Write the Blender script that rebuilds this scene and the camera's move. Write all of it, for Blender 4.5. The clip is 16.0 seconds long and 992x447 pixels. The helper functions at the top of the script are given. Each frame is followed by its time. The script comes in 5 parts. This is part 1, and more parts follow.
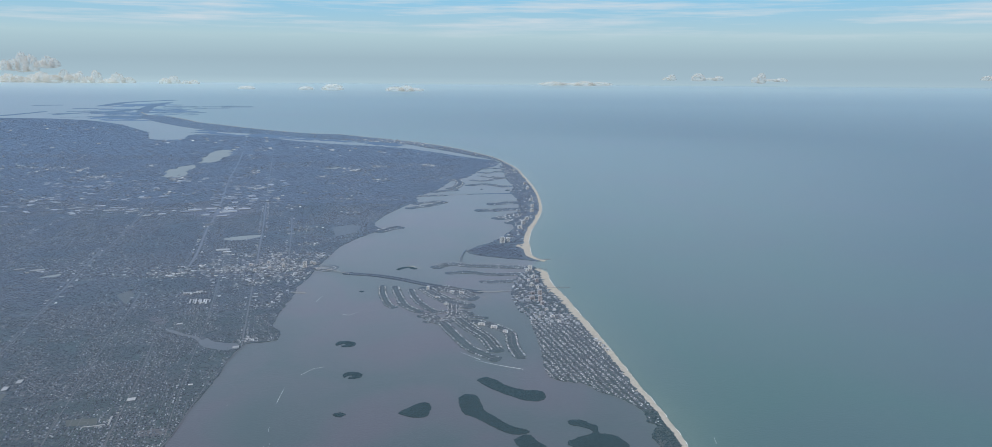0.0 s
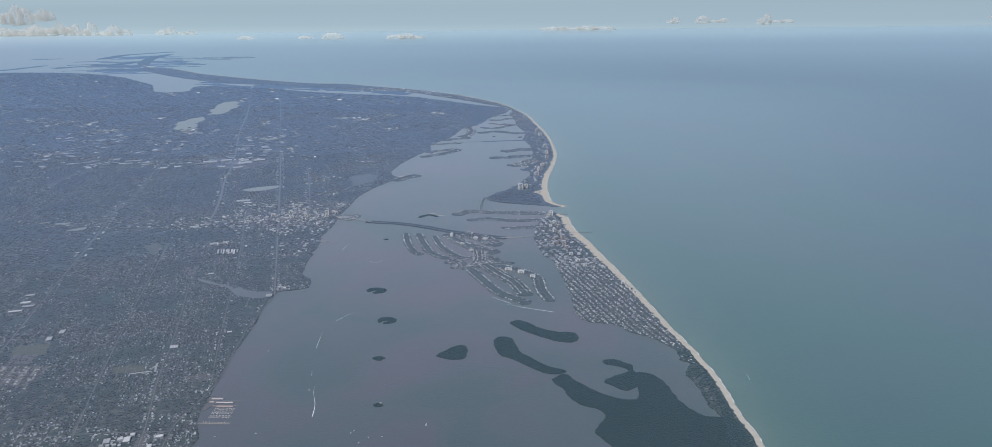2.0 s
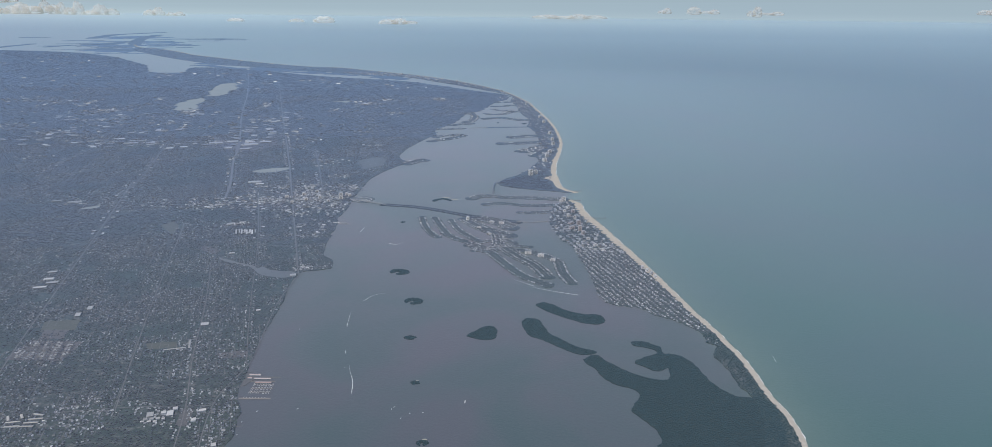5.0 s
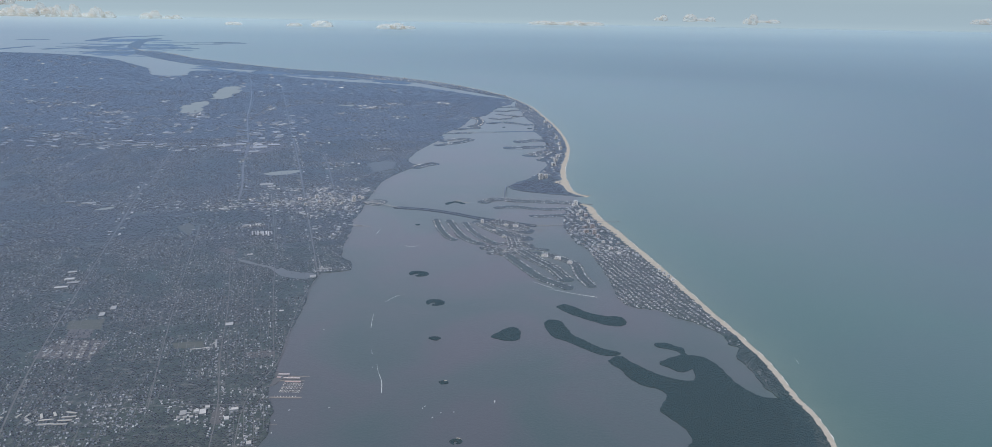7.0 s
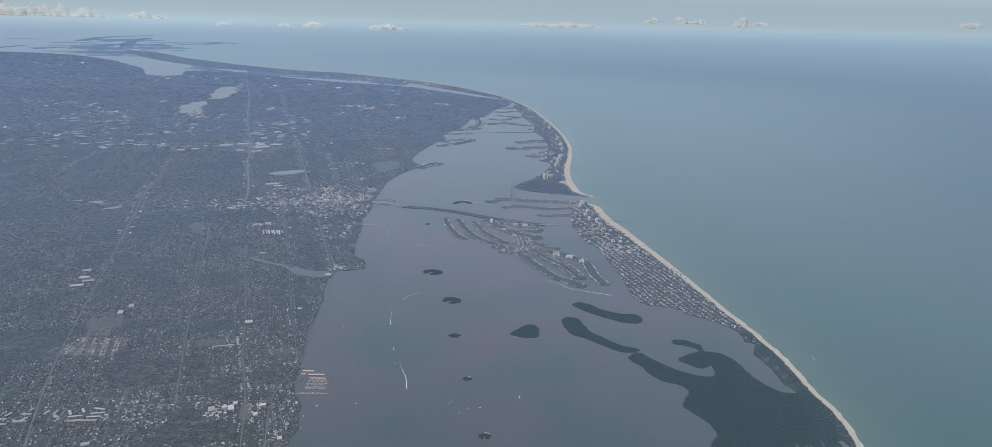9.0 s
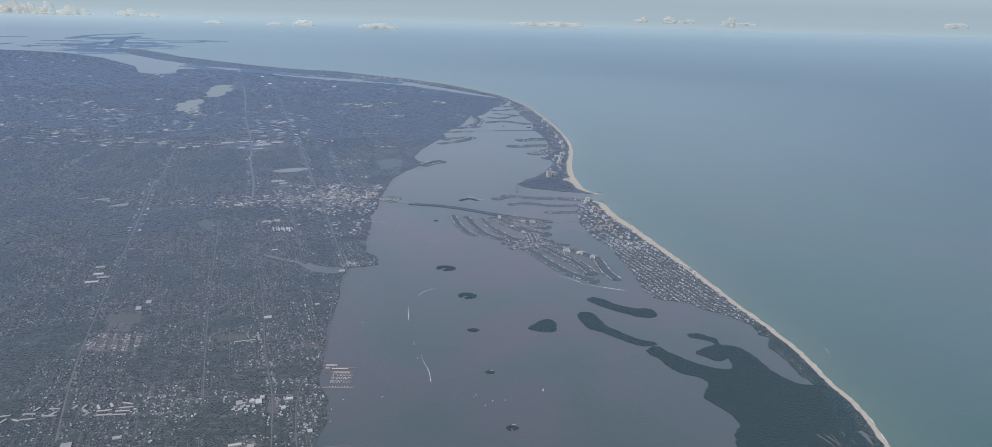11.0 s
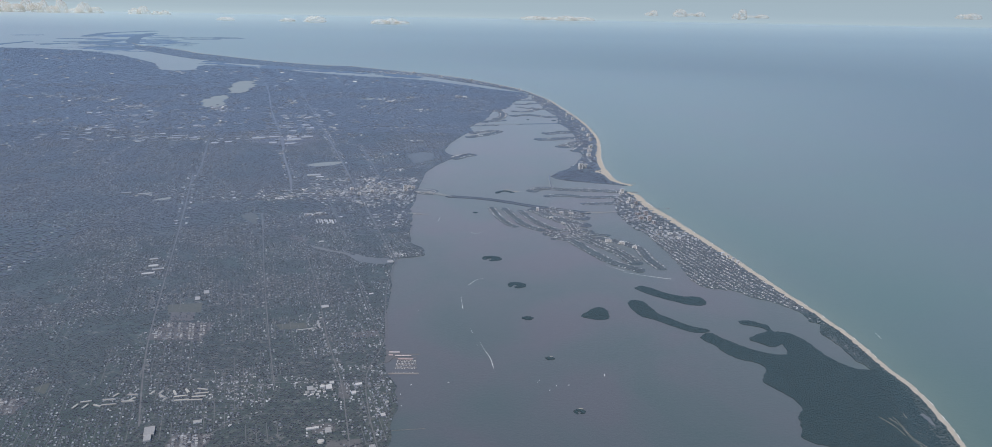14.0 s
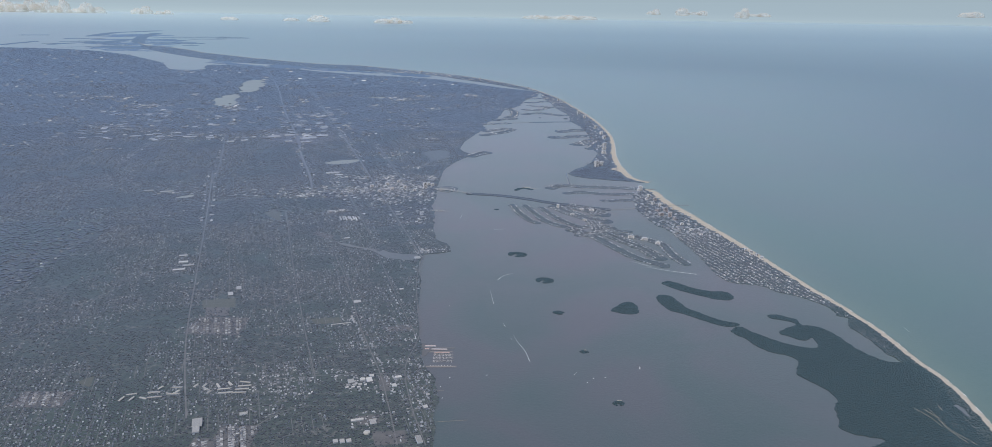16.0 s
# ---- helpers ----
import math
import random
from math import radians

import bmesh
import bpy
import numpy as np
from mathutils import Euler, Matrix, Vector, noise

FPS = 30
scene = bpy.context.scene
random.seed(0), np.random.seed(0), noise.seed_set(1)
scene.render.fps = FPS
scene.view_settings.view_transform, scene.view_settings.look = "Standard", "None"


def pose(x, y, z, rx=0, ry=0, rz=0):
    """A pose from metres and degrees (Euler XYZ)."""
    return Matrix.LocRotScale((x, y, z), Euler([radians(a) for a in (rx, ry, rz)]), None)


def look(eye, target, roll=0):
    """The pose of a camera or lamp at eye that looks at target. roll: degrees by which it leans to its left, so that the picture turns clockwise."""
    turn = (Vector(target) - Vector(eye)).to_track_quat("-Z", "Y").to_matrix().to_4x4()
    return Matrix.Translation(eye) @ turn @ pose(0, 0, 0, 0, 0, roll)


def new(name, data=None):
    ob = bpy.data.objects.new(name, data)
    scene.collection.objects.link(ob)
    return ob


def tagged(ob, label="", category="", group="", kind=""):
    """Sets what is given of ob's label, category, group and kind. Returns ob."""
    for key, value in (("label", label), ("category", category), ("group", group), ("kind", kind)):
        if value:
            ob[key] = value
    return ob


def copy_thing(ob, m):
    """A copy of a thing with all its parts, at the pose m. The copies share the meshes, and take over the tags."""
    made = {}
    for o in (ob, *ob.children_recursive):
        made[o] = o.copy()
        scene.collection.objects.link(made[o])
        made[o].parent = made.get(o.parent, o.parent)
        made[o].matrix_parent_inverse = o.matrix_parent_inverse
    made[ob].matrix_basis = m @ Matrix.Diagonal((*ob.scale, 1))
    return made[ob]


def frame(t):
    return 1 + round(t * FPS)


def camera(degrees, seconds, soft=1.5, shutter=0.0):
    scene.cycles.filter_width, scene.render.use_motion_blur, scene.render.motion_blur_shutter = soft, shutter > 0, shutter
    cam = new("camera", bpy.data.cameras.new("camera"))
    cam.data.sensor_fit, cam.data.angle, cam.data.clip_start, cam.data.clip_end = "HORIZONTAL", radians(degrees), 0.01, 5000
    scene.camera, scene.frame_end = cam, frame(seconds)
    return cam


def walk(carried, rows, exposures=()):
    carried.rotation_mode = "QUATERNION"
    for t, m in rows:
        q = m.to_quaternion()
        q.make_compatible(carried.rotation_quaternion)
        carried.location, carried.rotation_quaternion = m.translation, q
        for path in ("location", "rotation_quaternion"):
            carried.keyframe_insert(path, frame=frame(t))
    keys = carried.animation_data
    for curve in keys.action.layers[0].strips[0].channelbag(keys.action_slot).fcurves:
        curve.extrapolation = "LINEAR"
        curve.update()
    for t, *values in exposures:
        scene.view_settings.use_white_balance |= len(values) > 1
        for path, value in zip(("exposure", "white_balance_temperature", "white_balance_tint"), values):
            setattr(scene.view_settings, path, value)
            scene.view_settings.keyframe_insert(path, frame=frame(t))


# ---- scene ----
# The flight is laid out at one twentieth of life size (1 unit = 20 m), so that the
# horizon of a camera 2.8 km up lies within the lens's reach. +y is ahead, the mainland to the left.
cam = camera(66.167, 16.0, soft=0.8)
FLIGHT = [  # seconds, place, heading to the left, pitch, lean in degrees
    (0.0, 0.09, 0.02, 143.53, 1.783, -11.967, 0.433),
    (0.5, -3.23, -0.81, 143.32, 2.288, -14.499, -0.155),
    (1.0, -6.55, -1.63, 143.11, 2.101, -14.685, -0.366),
    (1.5, -9.87, -2.46, 142.89, 1.799, -15.099, -0.432),
    (2.0, -13.19, -3.29, 142.68, 1.927, -15.832, -0.539),
    (2.5, -16.50, -4.11, 142.47, 2.037, -16.493, -0.611),
    (3.0, -19.82, -4.94, 142.26, 2.042, -16.470, -0.460),
    (3.5, -23.13, -5.77, 142.04, 1.978, -16.680, -0.335),
    (6.0, -39.69, -9.95, 140.98, 0.226, -16.727, 1.066),
    (6.5, -43.01, -10.80, 140.77, 0.284, -16.501, 1.040),
    (7.0, -46.33, -11.64, 140.56, 0.285, -16.310, 1.088),
    (7.5, -49.65, -12.50, 140.35, 0.281, -16.239, 1.208),
    (8.0, -52.98, -13.35, 140.13, 0.015, -16.185, 1.270),
    (8.5, -56.32, -14.21, 139.92, -0.376, -16.176, 1.359),
    (9.0, -59.65, -15.08, 139.71, -0.589, -16.169, 1.390),
    (11.5, -76.44, -19.49, 138.65, -1.637, -16.267, 1.591),
    (12.0, -79.82, -20.39, 138.43, -1.561, -16.340, 1.546),
    (12.5, -83.21, -21.29, 138.22, -1.414, -16.401, 1.413),
    (13.0, -86.61, -22.21, 138.01, -1.224, -16.506, 1.256),
    (13.5, -90.02, -23.13, 137.80, -1.080, -16.583, 1.141),
    (14.0, -93.44, -24.06, 137.58, -0.933, -16.592, 1.071),
    (14.5, -96.88, -24.99, 137.37, -0.838, -16.628, 0.967),
    (15.0, -100.32, -25.94, 137.16, -0.862, -16.664, 0.930),
    (15.5, -103.78, -26.89, 136.95, -0.849, -16.671, 0.948),
    (16.0, -107.25, -27.86, 136.73, -0.894, -16.639, 0.957),
]


def flight_row(t, x, y, z, yaw, pitch, roll):
    a, b = radians(yaw), radians(pitch)
    ahead = Vector((-math.sin(a) * math.cos(b), math.cos(a) * math.cos(b), math.sin(b)))
    eye = Vector((x, y, z))
    return t, look(eye, eye + ahead * 100, roll)


walk(cam, [flight_row(*r) for r in FLIGHT], exposures=[(0.0, 0.21, 6200, 7), (1.5, 0.19, 6235, 9), (2.5, 0.19, 6370, 12.5), (3.5, 0.2, 6450, 13.5), (6.0, 0.17, 6420, 11), (9.0, 0.17, 6450, 12), (16.0, 0.18, 6520, 13)])

# ---- world, sun ----
SUN_UP, SUN_ROUND = radians(48), radians(215)
world = bpy.data.worlds.new("sky")
scene.world = world
world.use_nodes = True
wn, wl = world.node_tree.nodes, world.node_tree.links
wn.clear()
sky = wn.new("ShaderNodeTexSky")
sky.sky_type, sky.sun_disc = "NISHITA", False
sky.sun_elevation, sky.sun_rotation = SUN_UP, SUN_ROUND
sky.altitude, sky.air_density, sky.dust_density, sky.ozone_density = 1500, 1.0, 0.4, 3.0
# thin streaks of high cloud, stretched along the horizon
wtc = wn.new("ShaderNodeTexCoord")
wsep = wn.new("ShaderNodeSeparateXYZ")
wl.new(wtc.outputs["Generated"], wsep.inputs[0])
wmap = wn.new("ShaderNodeMapping")
wmap.inputs["Scale"].default_value = (3.0, 3.0, 60.0)
wl.new(wtc.outputs["Generated"], wmap.inputs[0])
wnoise = wn.new("ShaderNodeTexNoise")
wnoise.inputs["Scale"].default_value = 1.6
wnoise.inputs["Detail"].default_value = 7
wnoise.inputs["Roughness"].default_value = 0.62
wl.new(wmap.outputs[0], wnoise.inputs[0])
wramp = wn.new("ShaderNodeValToRGB")
wramp.color_ramp.elements[0].position, wramp.color_ramp.elements[1].position = 0.48, 0.70
wl.new(wnoise.outputs[0], wramp.inputs[0])
wup = wn.new("ShaderNodeMapRange")
wup.inputs[1].default_value, wup.inputs[2].default_value = 0.024, 0.050
wl.new(wsep.outputs[2], wup.inputs[0])
wfac = wn.new("ShaderNodeMath")
wfac.operation = "MULTIPLY"
wl.new(wramp.outputs[0], wfac.inputs[0])
wl.new(wup.outputs[0], wfac.inputs[1])
wmix = wn.new("ShaderNodeMixRGB")
wmix.inputs[2].default_value = (6.5, 7.0, 7.4, 1)
wl.new(wfac.outputs[0], wmix.inputs[0])
wbg = wn.new("ShaderNodeBackground")
wbg.inputs["Strength"].default_value = 0.085
wl.new(wmix.outputs[0], wbg.inputs[0])
# moist air whitens the sky near the horizon; bluer bands follow above it
wten = wn.new("ShaderNodeMath")
wten.operation = "MULTIPLY_ADD"
wten.inputs[1].default_value, wten.inputs[2].default_value = 5.0, 0.2
wl.new(wsep.outputs[2], wten.inputs[0])
wband = wn.new("ShaderNodeValToRGB")
wl.new(wten.outputs[0], wband.inputs[0])
we = wband.color_ramp.elements
for k, (at, colour) in enumerate(((0.1, (0.30, 0.40, 0.47)), (0.22, (0.32, 0.42, 0.48)), (0.36, (0.42, 0.55, 0.59)), (0.58, (0.27, 0.52, 0.70)))):
    e = we[k] if k < 2 else we.new(at)
    e.position, e.color = at, (*colour, 1)
wbig = wn.new("ShaderNodeVectorMath")
wbig.operation = "SCALE"
wbig.inputs["Scale"].default_value = 11.0
wl.new(wband.outputs[0], wbig.inputs[0])
wlow = wn.new("ShaderNodeMapRange")
wlow.interpolation_type = "SMOOTHSTEP"
wlow.inputs[1].default_value, wlow.inputs[2].default_value = 0.05, 0.3
wlow.inputs[3].default_value, wlow.inputs[4].default_value = 1.0, 0.0
wl.new(wsep.outputs[2], wlow.inputs[0])
whaze = wn.new("ShaderNodeMixRGB")
wl.new(wlow.outputs[0], whaze.inputs[0])
wl.new(sky.outputs[0], whaze.inputs[1])
wl.new(wbig.outputs[0], whaze.inputs[2])
wl.new(whaze.outputs[0], wmix.inputs[1])

wout = wn.new("ShaderNodeOutputWorld")
wl.new(wbg.outputs[0], wout.inputs[0])

sun = new("sun", bpy.data.lights.new("sun", "SUN"))
sun.data.energy, sun.data.angle, sun.data.color = 3.0, radians(3.0), (1.0, 0.95, 0.88)
# the sky's sun stands at SUN_ROUND from +y towards +x
sun_from = Vector((math.sin(SUN_ROUND) * math.cos(SUN_UP), math.cos(SUN_ROUND) * math.cos(SUN_UP), math.sin(SUN_UP)))
sun.matrix_world = look(sun_from * 900, (0, 0, 0))


# ---- materials ----
def material(name):
    m = bpy.data.materials.new(name)
    m.use_nodes = True
    nt = m.node_tree
    return m, nt, nt.nodes["Principled BSDF"]


def tex_noise(nt, scale, detail=5, rough=0.55, vector=None, distortion=0.0):
    n = nt.nodes.new("ShaderNodeTexNoise")
    n.inputs["Scale"].default_value, n.inputs["Detail"].default_value = scale, detail
    n.inputs["Roughness"].default_value, n.inputs["Distortion"].default_value = rough, distortion
    nt.links.new(vector or coords(nt), n.inputs["Vector"])
    return n.outputs["Fac"]


def coords(nt):
    """Places in the world, the same for every part."""
    g = nt.nodes.get("Geometry") or nt.nodes.new("ShaderNodeNewGeometry")
    return g.outputs["Position"]


def ramp(nt, fac, *stops):
    n = nt.nodes.new("ShaderNodeValToRGB")
    e = n.color_ramp.elements
    while len(e) < len(stops):
        e.new(0.5)
    for k, (at, colour) in enumerate(stops):
        e[k].position, e[k].color = at, (*colour, 1)
    nt.links.new(fac, n.inputs[0])
    return n.outputs[0]


def blend(nt, fac, a, b, mode="MIX"):
    n = nt.nodes.new("ShaderNodeMixRGB")
    n.blend_type = mode
    for k, v in enumerate((fac, a, b)):
        if isinstance(v, (int, float)):
            n.inputs[k].default_value = v
        elif isinstance(v, tuple):
            n.inputs[k].default_value = (*v, 1)
        else:
            nt.links.new(v, n.inputs[k])
    return n.outputs[0]


def bump(nt, bsdf, height, strength, distance=0.1):
    n = nt.nodes.new("ShaderNodeBump")
    n.inputs["Strength"].default_value, n.inputs["Distance"].default_value = strength, distance
    nt.links.new(height, n.inputs["Height"])
    nt.links.new(n.outputs[0], bsdf.inputs["Normal"])


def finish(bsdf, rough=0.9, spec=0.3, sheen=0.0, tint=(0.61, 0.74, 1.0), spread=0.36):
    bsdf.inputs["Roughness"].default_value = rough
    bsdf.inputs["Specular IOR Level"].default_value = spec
    # sheen and its tint stand in for haze, stronger at grazing views
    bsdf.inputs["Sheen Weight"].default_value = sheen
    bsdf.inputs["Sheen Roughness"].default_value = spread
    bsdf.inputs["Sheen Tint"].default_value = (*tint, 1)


def random_of(nt, joined):
    """A number that differs from piece to piece."""
    if joined:
        coords(nt)
        return nt.nodes["Geometry"].outputs["Random Per Island"]
    return nt.nodes.new("ShaderNodeObjectInfo").outputs["Random"]


HAZE_SHEEN = 0.92  # blue-tinted sheen that imitates haze over leaves, roofs and ground


def make_water():
    m, nt, b = material("sea water")
    at = nt.nodes.new("ShaderNodeAttribute")
    at.attribute_name = "turbid"
    sh = nt.nodes.new("ShaderNodeAttribute")
    sh.attribute_name = "shoal"
    wide = tex_noise(nt, 0.004, 3, 0.5)
    mid = tex_noise(nt, 0.03, 4, 0.6, distortion=0.6)
    gulf = ramp(nt, wide, (0.32, (0.058, 0.102, 0.120)), (0.5, (0.044, 0.119, 0.116)), (0.72, (0.063, 0.109, 0.136)))
    shoal = ramp(nt, mid, (0.35, (0.092, 0.158, 0.144)), (0.7, (0.111, 0.177, 0.159)))
    # broad bay water tones, contrast raised to paint in cloud-shadow mottling
    broad = tex_noise(nt, 0.014, 4, 0.55, distortion=0.8)
    bay = blend(nt, 0.3, ramp(nt, broad, (0.36, (0.052, 0.084, 0.092)), (0.5, (0.079, 0.092, 0.109)), (0.62, (0.104, 0.090, 0.118))), ramp(nt, mid, (0.3, (0.076, 0.087, 0.102)), (0.55, (0.082, 0.092, 0.109)), (0.75, (0.094, 0.095, 0.113))))
    dp = nt.nodes.new("ShaderNodeAttribute")
    dp.attribute_name = "depth"
    deep = ramp(nt, tex_noise(nt, 0.006, 4, 0.55, distortion=0.7), (0.3, (0.014, 0.078, 0.112)), (0.5, (0.024, 0.072, 0.118)), (0.7, (0.018, 0.084, 0.108)))
    gulf = blend(nt, dp.outputs["Fac"], gulf, deep)
    c = blend(nt, sh.outputs["Fac"], gulf, shoal)
    c = blend(nt, at.outputs["Fac"], c, bay)
    nt.links.new(c, b.inputs["Base Color"])
    # strong sheen imitates haze that pales the water towards the horizon
    finish(b, 0.42, 0.5, 0.85, (0.97, 0.98, 1.0), 0.38)
    calm = nt.nodes.new("ShaderNodeMapRange")  # less of the imitated haze on the deep open gulf
    calm.inputs[3].default_value, calm.inputs[4].default_value = 1.0, 0.6
    nt.links.new(dp.outputs["Fac"], calm.inputs[0])
    nt.links.new(calm.outputs[0], b.inputs["Sheen Weight"])
    b.inputs["IOR"].default_value = 1.333
    bump(nt, b, tex_noise(nt, 0.9, 5, 0.65), 0.25, 0.25)
    return m


def make_land():
    m, nt, b = material("town ground")
    a = tex_noise(nt, 0.35, 6, 0.7)
    w = tex_noise(nt, 0.018, 4, 0.6)
    c = ramp(nt, a, (0.34, (0.035, 0.050, 0.048)), (0.5, (0.055, 0.070, 0.062)), (0.58, (0.11, 0.115, 0.105)), (0.72, (0.24, 0.24, 0.235)))
    green = ramp(nt, a, (0.3, (0.036, 0.056, 0.050)), (0.7, (0.065, 0.09, 0.07)))
    k = ramp(nt, w, (0.42, (0, 0, 0)), (0.6, (1, 1, 1)))
    nt.links.new(blend(nt, k, c, green), b.inputs["Base Color"])
    # the sheen lays an imitated blue haze over the ground
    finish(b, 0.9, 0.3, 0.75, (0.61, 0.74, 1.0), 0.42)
    bump(nt, b, a, 0.5, 0.3)
    return m


def make_plain(name, low, high, scale, rough=0.9, sheen=HAZE_SHEEN, fine=6.0, spec=0.3):
    m, nt, b = material(name)
    a = tex_noise(nt, scale, 5, 0.6)
    f = tex_noise(nt, scale * fine, 3, 0.6)
    c = ramp(nt, a, (0.3, low), (0.7, high))
    nt.links.new(blend(nt, 0.35, c, ramp(nt, f, (0.3, low), (0.7, high))), b.inputs["Base Color"])
    finish(b, rough, spec, sheen)
    bump(nt, b, f, 0.3, 0.1)
    return m


def make_varied(name, joined, *stops, rough=0.8, sheen=HAZE_SHEEN, grain=3.0, spec=0.3, spread=0.44, tint=(0.61, 0.74, 1.0)):
    """A colour that differs from piece to piece, with a soft grain."""
    m, nt, b = material(name)
    c = ramp(nt, random_of(nt, joined), *stops)
    g = ramp(nt, tex_noise(nt, grain, 4, 0.6), (0.3, (0.72, 0.72, 0.72)), (0.7, (1.08, 1.08, 1.08)))
    nt.links.new(blend(nt, 1.0, c, g, "MULTIPLY"), b.inputs["Base Color"])
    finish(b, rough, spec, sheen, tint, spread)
    return m


WATER = make_water()
LAND = make_land()
MANGROVE = make_plain("mangrove floor", (0.026, 0.040, 0.038), (0.045, 0.062, 0.056), 0.25)
SAND = make_plain("beach sand", (0.38, 0.35, 0.30), (0.52, 0.485, 0.43), 0.5, sheen=0.0)
FOAM = make_plain("sea foam", (0.55, 0.6, 0.6), (0.8, 0.82, 0.82), 1.5, 0.7, 0.0)
ROAD = make_plain("road surface", (0.105, 0.11, 0.12), (0.20, 0.205, 0.21), 0.25)
GRASS = make_plain("mown grass", (0.080, 0.090, 0.075), (0.12, 0.125, 0.105), 0.5)
DIRT = make_plain("bare lot", (0.085, 0.088, 0.092), (0.16, 0.158, 0.158), 0.4)
# pale base colour stands in for the sky mirrored in the lakes
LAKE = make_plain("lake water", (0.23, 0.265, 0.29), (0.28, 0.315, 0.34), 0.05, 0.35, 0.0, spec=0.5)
CREEK = make_plain("creek water", (0.11, 0.125, 0.138), (0.14, 0.155, 0.168), 0.05, 0.35, 0.5, spec=0.5)
BEACH_ROOFS = make_varied("beach house roofs", True, (0.0, (0.10, 0.11, 0.12)), (0.32, (0.17, 0.18, 0.195)), (0.55, (0.31, 0.32, 0.335)), (0.78, (0.58, 0.585, 0.59)), (1.0, (0.88, 0.88, 0.88)), sheen=0.6)
TRAILER = make_varied("trailer roofs", True, (0.0, (0.20, 0.20, 0.198)), (0.55, (0.34, 0.335, 0.33)), (0.8, (0.44, 0.435, 0.43)), (1.0, (0.68, 0.675, 0.665)))
PALE_ROOFS = make_varied("pale flat roofs", True, (0.0, (0.20, 0.21, 0.225)), (0.4, (0.34, 0.355, 0.375)), (0.7, (0.50, 0.51, 0.52)), (0.85, (0.66, 0.675, 0.69)), (1.0, (0.88, 0.89, 0.90)), sheen=0.4)
TAN_ROOF = make_varied("tan roof", False, (0.0, (0.34, 0.33, 0.30)), (1.0, (0.52, 0.50, 0.45)))
RED_ROOF = make_varied("shed roof", False, (0.0, (0.42, 0.29, 0.26)), (0.5, (0.5, 0.42, 0.4)), (1.0, (0.72, 0.72, 0.7)))
CONCRETE = make_plain("pale concrete", (0.38, 0.37, 0.35), (0.5, 0.49, 0.47), 1.0)
ROCK = make_plain("jetty rock", (0.16, 0.155, 0.15), (0.3, 0.29, 0.28), 2.0)
WOOD = make_plain("weathered dock planks", (0.2, 0.18, 0.16), (0.34, 0.31, 0.28), 1.5)
# blue of the haze is put into the leaf colours too, besides the sheen
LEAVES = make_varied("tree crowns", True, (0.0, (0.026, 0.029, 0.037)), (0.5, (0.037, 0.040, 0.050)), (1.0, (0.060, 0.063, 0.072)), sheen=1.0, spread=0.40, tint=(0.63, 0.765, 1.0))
MANGROVE_LEAVES = make_varied("mangrove crowns", True, (0.0, (0.017, 0.037, 0.044)), (0.6, (0.023, 0.047, 0.054)), (1.0, (0.031, 0.056, 0.061)), sheen=0.42, spread=0.47, tint=(0.48, 0.78, 1.0))
# grey roof tones with a little haze blue mixed into the colour
ROOF_STOPS = ((0.0, (0.075, 0.082, 0.092)), (0.45, (0.112, 0.120, 0.132)), (0.68, (0.160, 0.168, 0.180)), (0.82, (0.22, 0.228, 0.238)), (0.94, (0.34, 0.345, 0.35)), (1.0, (0.66, 0.68, 0.68)))
ROOFS = make_varied("house roofs", True, *ROOF_STOPS)
ROOF_ONE = make_varied("house roof", False, *ROOF_STOPS)
# walls blued in colour to imitate haze, as sheen misses upright faces
WALL_STOPS = ((0.0, (0.112, 0.135, 0.162)), (0.5, (0.19, 0.222, 0.258)), (1.0, (0.455, 0.495, 0.535)))
WALLS = make_varied("house walls", True, *WALL_STOPS)
WALL_ONE = make_varied("house wall", False, *WALL_STOPS)
TOWER_WALL = make_varied("tower render", False, (0.0, (0.54, 0.53, 0.515)), (0.4, (0.63, 0.625, 0.615)), (1.0, (0.76, 0.76, 0.755)))
HOTEL_PINK = make_varied("salmon render", False, (0.0, (0.38, 0.35, 0.352)), (1.0, (0.47, 0.435, 0.435)))
GLASS = make_plain("dark window glass", (0.05, 0.06, 0.075), (0.08, 0.09, 0.11), 0.5, 0.15, 0.0, spec=0.5)
FLAT_ROOF = make_varied("flat white roof", False, (0.0, (0.30, 0.30, 0.29)), (0.6, (0.45, 0.445, 0.43)), (1.0, (0.66, 0.65, 0.63)))
HULL = make_varied("boat hull", False, (0.0, (0.7, 0.7, 0.7)), (1.0, (0.82, 0.82, 0.82)), rough=0.35, sheen=0.0)


def make_cloud_stuff():
    """Loose cloud: much of the light that meets it goes through."""
    m, nt, b = material("cloud")
    nt.nodes.remove(b)
    white = ramp(nt, tex_noise(nt, 0.02, 4), (0.3, (0.93, 0.89, 0.83)), (0.7, (0.97, 0.94, 0.89)))
    one, two, clear = (nt.nodes.new("ShaderNodeBsdf" + k) for k in ("Diffuse", "Translucent", "Transparent"))
    both, mix = nt.nodes.new("ShaderNodeMixShader"), nt.nodes.new("ShaderNodeMixShader")
    for n in (one, two):
        nt.links.new(white, n.inputs["Color"])
    nt.links.new(one.outputs[0], both.inputs[1])
    nt.links.new(two.outputs[0], both.inputs[2])
    both.inputs[0].default_value, mix.inputs[0].default_value = 0.5, 0.24
    nt.links.new(clear.outputs[0], mix.inputs[1])
    nt.links.new(both.outputs[0], mix.inputs[2])
    nt.links.new(mix.outputs[0], nt.nodes["Material Output"].inputs[0])
    return m


CLOUD = make_cloud_stuff()


